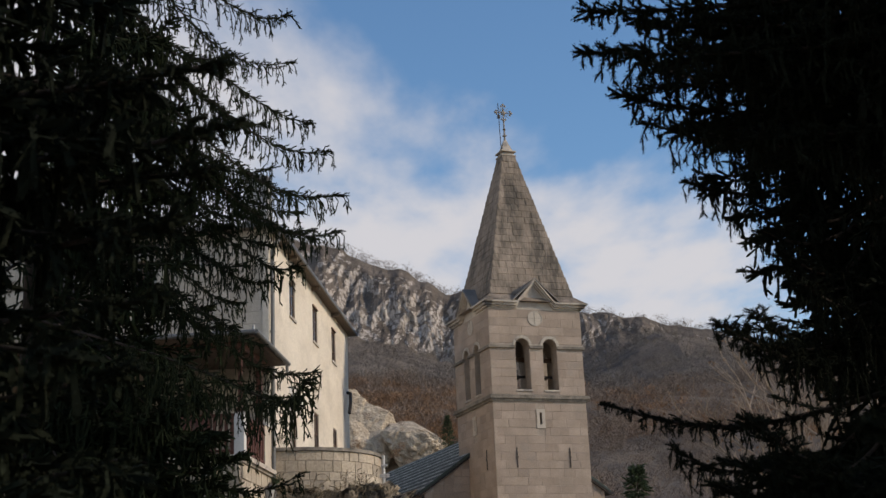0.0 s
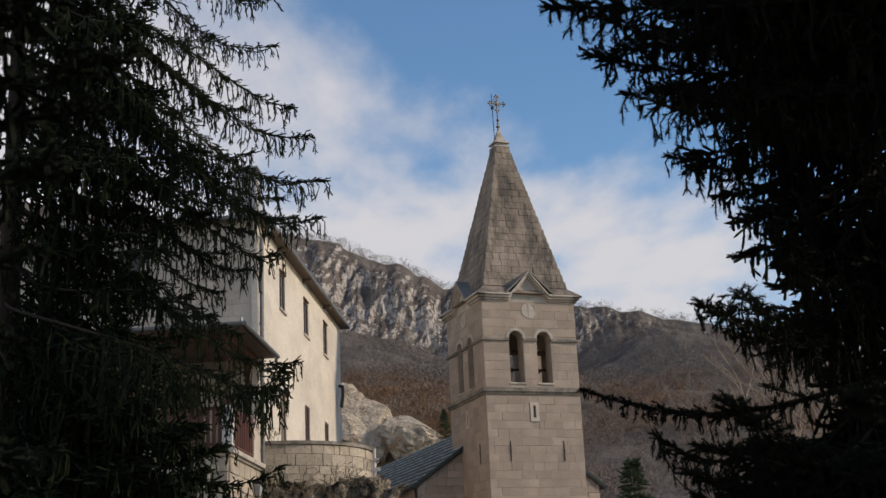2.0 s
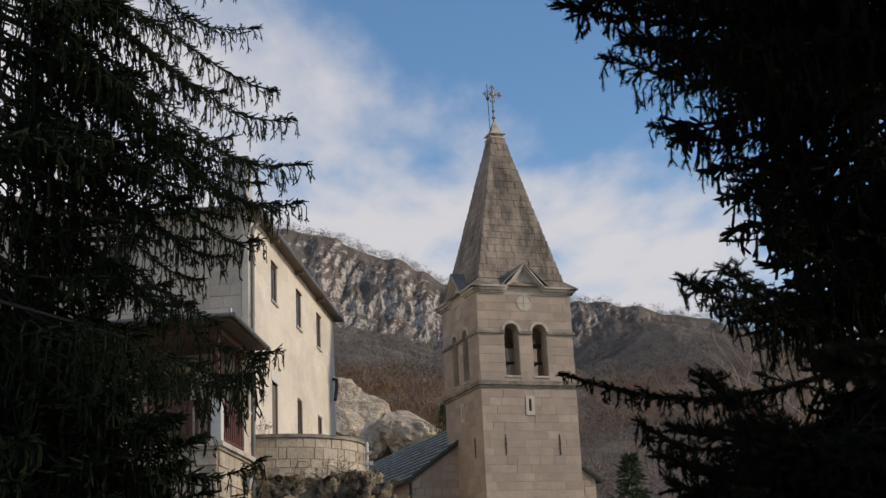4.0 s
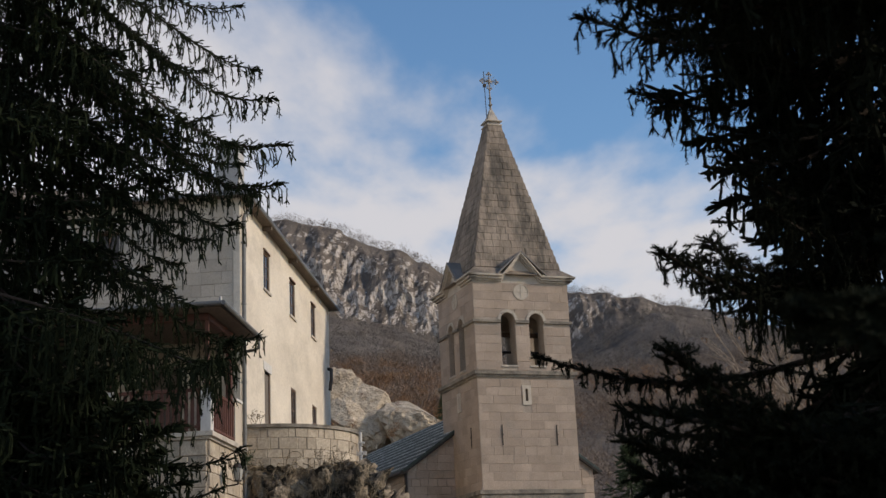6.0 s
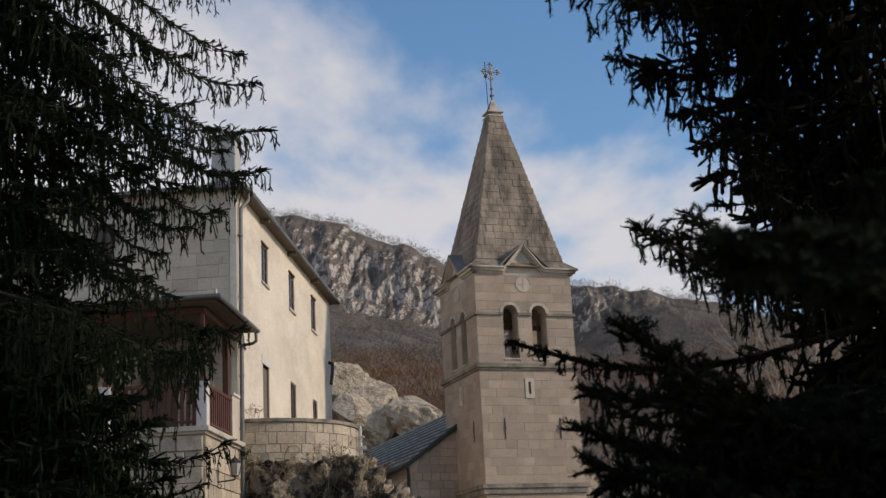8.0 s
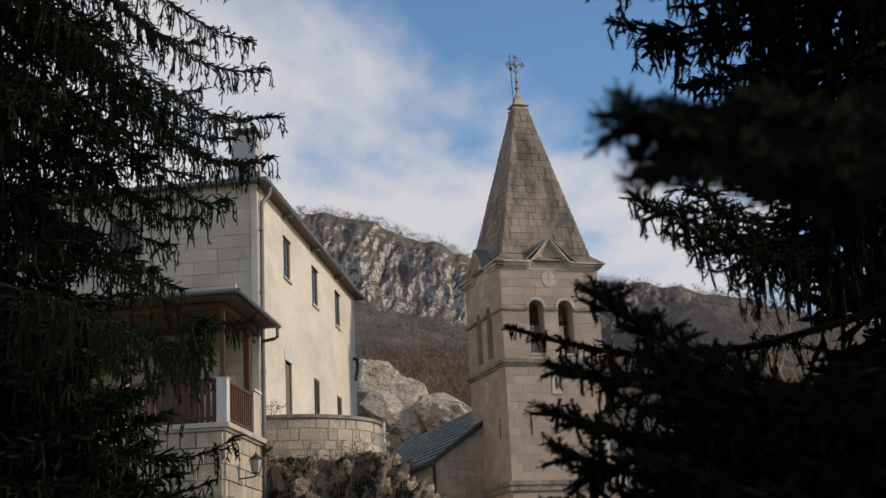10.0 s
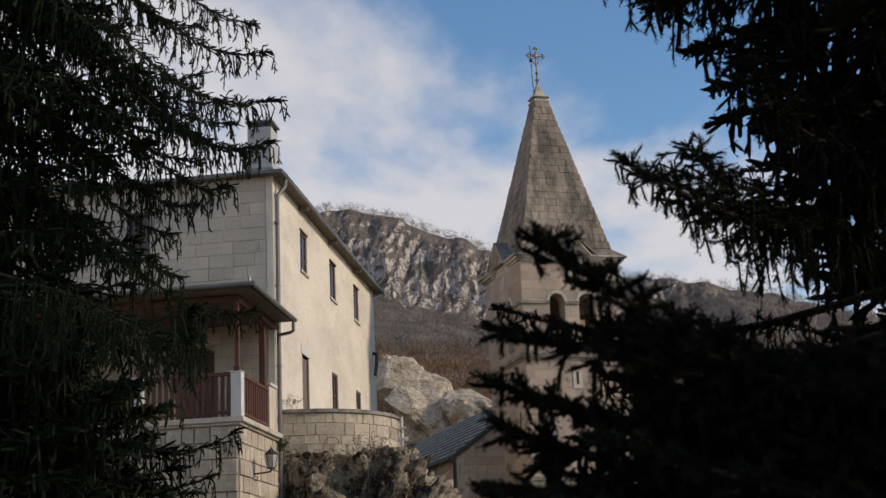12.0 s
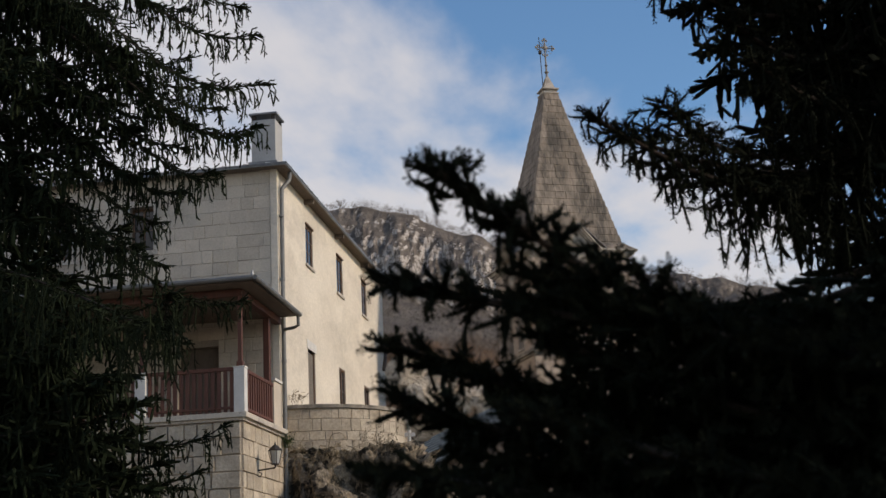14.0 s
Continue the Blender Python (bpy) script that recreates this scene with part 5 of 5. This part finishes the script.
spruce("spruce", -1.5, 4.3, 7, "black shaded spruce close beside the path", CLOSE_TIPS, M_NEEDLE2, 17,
       fills=[(44, 1.1, 3.9, 1.35, 1.35, -40, 15), (30, 1.1, 3.9, 1.1, 1.1, -60, 15), (22, 1.1, 3.9, 0.8, 0.8, -75, 20)], shade=[(16, 1.5, 6.6, 1.1, 0.3, 60, 300)], thick=0.1,
       tip_kw=dict(needle=(300, 0.018, 0.006, 0.38), shoot=0.18, hang=0.25, spacing=0.06, sag=0.07, stub=0.045, bare=0.4, thick=0.012, hangs=0.8),
       fill_kw=dict(needle=(70, 0.022, 0.010, 0.48), shoot=0.26, hang=0.45, spacing=0.09, sag=0.06, stub=0.07, bare=0.3, thick=0.012, hangs=1.6))
# its upper shade boughs are out of view, added to darken the left spruce
spruce("pine", 7.6, 15.4, 12, "dark conifer standing behind with upturned bough ends", [(3.5, 15.0, 5.25, 0.3), (3.9, 15.0, 4.7, 0.3), (4.1, 15.0, 5.9, 0.3), (3.7, 15.0, 3.9, 0.3)], M_NEEDLE2, 9,
       fills=[(13, 1.5, 7.0, 3.2, 2.4, 130, 230)], tip_kw=dict(needle=MIDDLE, shoot=0.4, hang=0.3, spacing=0.1, sag=0.06, lifted=0.6), fill_kw=dict(needle=COARSE, shoot=0.5, hang=0.4, spacing=0.2, stub=0.11), shade=[(9, 6.0, 11.5, 2.8, 0.9, 0, 360)])


# ---- bare trees ----
def bare_tree(name, x, y, z, tall, spread, seed, mat, label, leaf=None):
    rnd = random.Random(seed)
    t = thing(name, pose(x, y, z), label, "tree")
    bms = bmesh.new()
    ends = []

    def grow(p, d, length, r, depth):
        pts, rad = [p.copy()], [r]
        for k in range(4):
            d = (d + Vector((rnd.gauss(0, 0.12), rnd.gauss(0, 0.12), 0.06))).normalized()
            p = p + d * length / 4
            pts.append(p.copy()), rad.append(r * (1 - 0.14 * (k + 1)))
        tube(bms, pts, rad, 5 if depth > 1 else 8, cap=False)
        if depth >= 5:
            ends.append(p)
            return
        for k in range(3 if depth < 3 else 2):
            q = pts[rnd.choice((2, 3, 4, 4))]
            nd = (d + Vector((rnd.gauss(0, spread), rnd.gauss(0, spread), rnd.gauss(0.12, 0.2)))).normalized()
            grow(q, nd, length * rnd.uniform(0.55, 0.8), max(0.02, r * 0.58), depth + 1)

    grow(Vector((0, 0, -0.3)), Vector((0.03, 0, 1)), tall * 0.36, tall * 0.017, 0)
    part("bare_crown", bms, mat, t)["kind"] = "stuff"
    if leaf:
        v, f = [], []
        for p in ends:
            if rnd.random() < 0.5:
                for k in range(2):
                    a = p + Vector((rnd.gauss(0, .06), rnd.gauss(0, .06), rnd.gauss(0, .06)))
                    b, c = Vector((rnd.gauss(0, .04), rnd.gauss(0, .04), -0.06)), Vector((rnd.gauss(0, .04), rnd.gauss(0, .04), 0.03))
                    i = len(v)
                    v += [tuple(a), tuple(a + b + c), tuple(a + b * 2), tuple(a + b - c)]
                    f.append((i, i + 1, i + 2, i + 3))
        o = raw("leaves", v, f, leaf, t)
        o["kind"] = "stuff"
    return t


for k, (x, y, tall, s) in enumerate(((14.4, 64, 13.5, 0.46), (15.6, 65, 15.0, 0.42), (13.2, 66, 12.0, 0.48), (17.2, 66, 15.5, 0.45))):
    bare_tree("bare_tree", x, y, float(height(x, y)), tall, s, 40 + k, M_BIRCH, "bare winter tree with a few clinging brown leaves", M_RUSSET)


def conifer(name, x, y, z, tall, r, seed):
    t = thing(name, pose(x, y, z), "small dark green conifer on the slope", "conifer tree")
    rnd = np.random.default_rng(seed)
    part("trunk", tube(bmesh.new(), [(0, 0, -0.5), (0, 0, tall)], [0.12, 0.01], 7), M_BARK, t)
    st, en = [], []
    for i in range(300):
        f = rnd.uniform(0.05, 1) ** 0.8
        a = rnd.uniform(0, 2 * math.pi)
        rr = r * (1.05 - f) * rnd.uniform(0.4, 1.1)
        p = np.array((0, 0, f * tall))
        e = np.array((rr * math.cos(a), rr * math.sin(a), f * tall - rr * 0.25 + 0.1))
        for j in range(4):
            q = p + (e - p) * rnd.uniform(0.2, 1)
            st.append(q), en.append(q + np.array((math.cos(a), math.sin(a), 0)) * 0.25 + rnd.normal(size=3) * 0.14)
    needles_mesh("needles", st, en, M_IVY, t, rnd, 60, 0.10, 0.03)
    return t


conifer("conifer", 8.3, 75, 2.0, 8.2, 3.7, 61)
conifer("conifer", -7.2, 238, 33, 6.5, 2.6, 62)


# ---- scrub and woods on the mountain ----
def scrub(name, places, mat, label, rnd, blades=26, category="woods", thin=0.016):
    """many small bare crowns: each a clump of upright splaying twigs"""
    verts = []
    for x, y, z, h in places:
        d = rnd.normal(size=(blades, 3)) * (0.6, 0.6, 0.4) + (0, 0, 0.55)
        d /= np.linalg.norm(d, axis=1)[:, None]
        s = np.array((x, y, z - 0.2)) + rnd.normal(size=(blades, 3)) * (h * 0.2, h * 0.2, 0) + np.array((0, 0, 1.0)) * (rnd.uniform(0.1, 0.7, blades) * h)[:, None]
        ln = h * rnd.uniform(0.12, 0.34, blades)
        wv = np.cross(d, rnd.normal(size=(blades, 3)))
        wv /= np.linalg.norm(wv, axis=1)[:, None]
        wv *= (h * thin * rnd.uniform(0.6, 1.8, blades))[:, None]
        tri = np.stack([s + wv, s - wv, s + d * ln[:, None]], axis=1)
        verts.append(tri.reshape(-1, 3))
    verts = np.concatenate(verts)
    n = len(verts) // 3
    me = bpy.data.meshes.new(name)
    me.vertices.add(n * 3)
    me.vertices.foreach_set("co", verts.ravel())
    me.loops.add(n * 3)
    me.loops.foreach_set("vertex_index", np.arange(n * 3, dtype=np.int32))
    me.polygons.add(n)
    me.polygons.foreach_set("loop_start", np.arange(n, dtype=np.int32) * 3)
    me.update()
    me.materials.append(mat)
    return tagged(new(name, me), label, category, kind="stuff")


def ground_z(x, y):
    z = float(height(x, y))
    if y > 60:
        z += min(1.0, (y - 60) / 150) * 5.0 * noise.fractal(Vector((x / 45, y / 45, 0.3)), 1.0, 2.0, 5)
    return z


rs = np.random.default_rng(5)
near = []
for i in range(1700):
    y = rs.uniform(246, 420)
    x = rs.uniform(-0.20, 0.36) * y
    if x < -5 or rs.random() < 0.6:
        near.append((x, y, ground_z(x, y), rs.uniform(4.0, 7.5)))
for i in range(260):
    y = rs.uniform(85, 246)
    x = rs.uniform(0.055, 0.36) * y
    near.append((x, y, ground_z(x, y), rs.uniform(2.5, 5.5)))
rus = []
for x, y, z in ((-25.6, 232, 34.2), (-24.4, 233, 33.0), (-22.6, 232, 33.6), (-20.6, 233, 38.6), (-15.2, 236, 38.0), (-16.0, 231, 31.5), (-13.8, 231, 30.2), (-14.9, 231, 33.0)):
    rus.append((x, y, z, rs.uniform(1.6, 2.6)))
for i in range(820):
    y = rs.uniform(246, 340)
    x = rs.uniform(-0.15, 0.01) * y if i % 4 else rs.uniform(0.0, 0.33) * y
    rus.append((x, y, ground_z(x, y), rs.uniform(2.5, 6.0)))
scrub("hillside_woods", near, M_TWIG, "grey-brown leafless woods on the slope", rs, 140, thin=0.006)
scrub("russet_shrubs", rus, M_RUSSET, "russet-leaved oak scrub on the slope", rs, 130, thin=0.009)
far = []
for i in range(7000):
    y = rs.uniform(400, 800)
    x = rs.uniform(-0.22, 0.40) * y
    far.append((x, y, ground_z(x, y), rs.uniform(3.0, 7.0)))
for i in range(900):
    x = rs.uniform(-190, 330)
    y = rs.uniform(795, 835)
    far.append((x, y, ground_z(x, y), rs.uniform(4.0, 9.0)))
scrub("mountain_scrub", far, M_SCRUB, "sparse leafless scrub over the mountain", rs, 26, thin=0.011)


# ---- blocks of the walls ----
BLOCKS = [stone_mesh("block", M_BLOCK, 0.03, k) for k in range(4)]
ASHLAR = [stone_mesh("stone", M_STONE, 0.025, 10 + k) for k in range(4)]
RUBBLE = [stone_mesh("stone", M_RUBBLE, 0.035, 20 + k) for k in range(5)]
SPIRES = [stone_mesh("shingle", M_SPIRE, 0.04, 30 + k) for k in range(4)]

# end wall of the house above the porch, and behind it
mg = pose(-HOUSE_W, 0.0, 0)
gh = [(HOUSE_W - a - 0.12, HOUSE_W - b + 0.12, z0 - 0.12, z1 + 0.15) for a, b, z0, z1 in GABLE_WINDOWS] + [(HOUSE_W - 2.5, HOUSE_W - 1.5, 6.0, 8.1)]
courses("block", BLOCKS, house, 0, 6.0, HOUSE_TOP - 0.02, 0.325, 0.46, 0.018, mg, gh, 0.008, 4, 0.5, shape=lambda z: (1.5, HOUSE_W - 0.17))
# porch base: front and side
courses("stone", RUBBLE, porch, 6.5, 3.0, 5.78, 0.34, 0.42, 0.06, pose(-6.48, PF + 0.05, 0), (), 0.022, 5, 0.35, shape=lambda z: (1.6, 6.5))
courses("stone", RUBBLE, porch, 3.2, 3.0, 5.78, 0.34, 0.42, 0.05, pose(0.015, PF + 0.05, 0, 0, 0, 90), (), 0.016, 6, 0.35)
# terrace wall
rt = random.Random(8)
for i, (za, zb) in enumerate(((6.30, 6.55), (6.0, 6.30), (5.78, 6.0), (5.5, 5.78), (5.25, 5.5), (5.0, 5.25), (4.7, 5.0))):
    a = TA0 + rt.uniform(0, 0.1)
    while a < TA1:
        w = rt.uniform(0.07, 0.21)
        ob = new("stone", rt.choice(RUBBLE))
        ob.parent = terrace
        mid = a + w / 2
        ob.matrix_local = Matrix.Translation((math.cos(mid) * (TR - 0.02), math.sin(mid) * (TR - 0.02), (za + zb) / 2)) @ pose(0, 0, 0, 0, 0, math.degrees(mid) + 90) @ Matrix.Diagonal((w * TR - 0.009, 0.036 * rt.uniform(0.8, 1.2), zb - za - 0.01, 1))
        a += w
# tower faces towards the view
bh = [(a - 0.005, b + 0.005, lo - 0.06, sp + 0.3) for a, b, lo, sp, ar in BELL]
sl = [(1.585, 1.905, 8.52, 9.18)]
for k, f in enumerate(FACES[:3]):
    courses("stone", ASHLAR, tower, W, 9.69, 12.69, 0.30, 0.52, 0.012, f, bh + [(-0.1, 3.6, 11.30, 11.41)], 0.007, 30 + k, 0.4)
    courses("stone", ASHLAR, tower, W, 5.73, 9.39, 0.287, 0.5, 0.013, f, sl if k < 2 else (), 0.008, 40 + k, 0.4)
    courses("stone", ASHLAR, tower, W, 3.6, 5.39, 0.298, 0.5, 0.016, f, (), 0.008, 50 + k, 0.4)
# spire stones follow the slope of each face
tilt = math.degrees(math.atan2(1.60 - 0.24, 19.02 - 13.28))
run = math.hypot(1.60 - 0.24, 19.02 - 13.28)
for k, f in enumerate(FACES[:3]):
    m = f @ pose(W / 2, W / 2 - 1.60, 13.28, -tilt, 0, 0)
    courses("shingle", SPIRES, tower, 0, 0.0, run - 0.02, 0.262, 0.36, 0.03, m, (), 0.006, 60 + k, 0.35, shape=lambda z: (-1.60 + 1.36 * z / run, 1.60 - 1.36 * z / run))
# nave gable and side
courses("stone", ASHLAR, nave, 0, 3.4, NZE + NRISE, 0.27, 0.45, 0.03, pose(0, NV0, 0), [(0.0, W, 0, 20)], 0.01, 71, 0.35,
        shape=lambda z: (NU0 + max(0, (z + 0.12 - NZE) / NRISE * (W / 2 - NU0)), NU1 - max(0, (z + 0.12 - NZE) / NRISE * (W / 2 - NU0))))
courses("stone", ASHLAR, nave, 12, 3.4, NZE - 0.1, 0.27, 0.45, 0.03, pose(NU0, NV0 + 12, 0, 0, 0, -90), (), 0.01, 72, 0.35)


# ---- weeds on the walls ----
def stalks(name, x, y, z, count, tall, spread, mat, seed, label):
    rnd = random.Random(seed)
    bm = bmesh.new()
    for k in range(count):
        p = Vector((rnd.gauss(0, spread), rnd.gauss(0, spread * 0.6), 0))
        d = Vector((rnd.gauss(0, 0.25), rnd.gauss(0, 0.25), 1)).normalized()
        h = tall * rnd.uniform(0.5, 1.1)
        pts = [p, p + d * h * 0.5, p + d * h + Vector((rnd.gauss(0, 0.06), rnd.gauss(0, 0.06), 0))]
        tube(bm, pts, [0.006, 0.005, 0.003], 4, False)
        for j in range(5):
            q = p + d * h * rnd.uniform(0.4, 1)
            e = q + Vector((rnd.gauss(0, 0.06), rnd.gauss(0, 0.06), rnd.uniform(0, 0.08)))
            tube(bm, [q, e], [0.004, 0.008], 3, False)
    ob = part(name, bm, mat)
    ob.location = (x, y, z)
    return tagged(ob, label, "weeds", kind="stuff")


stalks("dry_stalks", -2.75, 36.55, 5.3, 26, 0.75, 0.3, M_DRY, 3, "dry grass stalks standing on the crag")
stalks("dry_stalks", -3.6, 35.75, 5.1, 16, 0.35, 0.4, M_DRY, 4, "short dry grass along the crag")
stalks("weed_tuft", -4.72, 36.3, 6.62, 9, 0.34, 0.06, M_DRY, 5, "withered weed growing on the parapet end")
stalks("weed_tuft", -4.80, 35.55, 5.55, 22, 0.32, 0.07, M_IVY, 6, "green weed hanging by the downpipe")


def vines(name, a, b, count, fall, mat, seed, label):
    """tangled bare stems that spring from the line a-b and hang and sprawl down the rock"""
    rnd = random.Random(seed)
    bm = bmesh.new()
    a, b = Vector(a), Vector(b)
    for k in range(count):
        p = a.lerp(b, rnd.random()) + Vector((rnd.gauss(0, 0.08), rnd.gauss(0, 0.06), rnd.uniform(-0.2, 0.15)))
        d = Vector((rnd.gauss(0, 0.7), rnd.gauss(-0.5, 0.3), rnd.uniform(-0.3, 0.6))).normalized()
        pts, n = [p.copy()], rnd.randint(4, 7)
        for j in range(n):
            d = (d + Vector((rnd.gauss(0, 0.3), rnd.gauss(-0.05, 0.2), -0.42))).normalized()
            p = p + d * fall * rnd.uniform(0.5, 1.2) / n
            pts.append(p.copy())
        tube(bm, pts, [0.014 - 0.010 * i / n for i in range(n + 1)], 4, False)
        for j in range(4):
            q = rnd.choice(pts[1:])
            e = q + Vector((rnd.gauss(0, 0.14), rnd.gauss(-0.05, 0.08), rnd.gauss(-0.03, 0.12)))
            tube(bm, [q, e], [0.006, 0.003], 3, False)
    return tagged(part(name, bm, mat), label, "vines", kind="stuff")


vines("dry_vines", (-4.6, 35.85, 5.5), (-2.6, 36.4, 5.4), 70, 1.1, M_DRY, 31, "bare brown vines tangled over the crag")
vines("dry_vines", (-2.9, 36.0, 5.3), (-1.8, 37.0, 4.9), 40, 0.9, M_DRY, 32, "bare brown vines hanging off the crag edge")
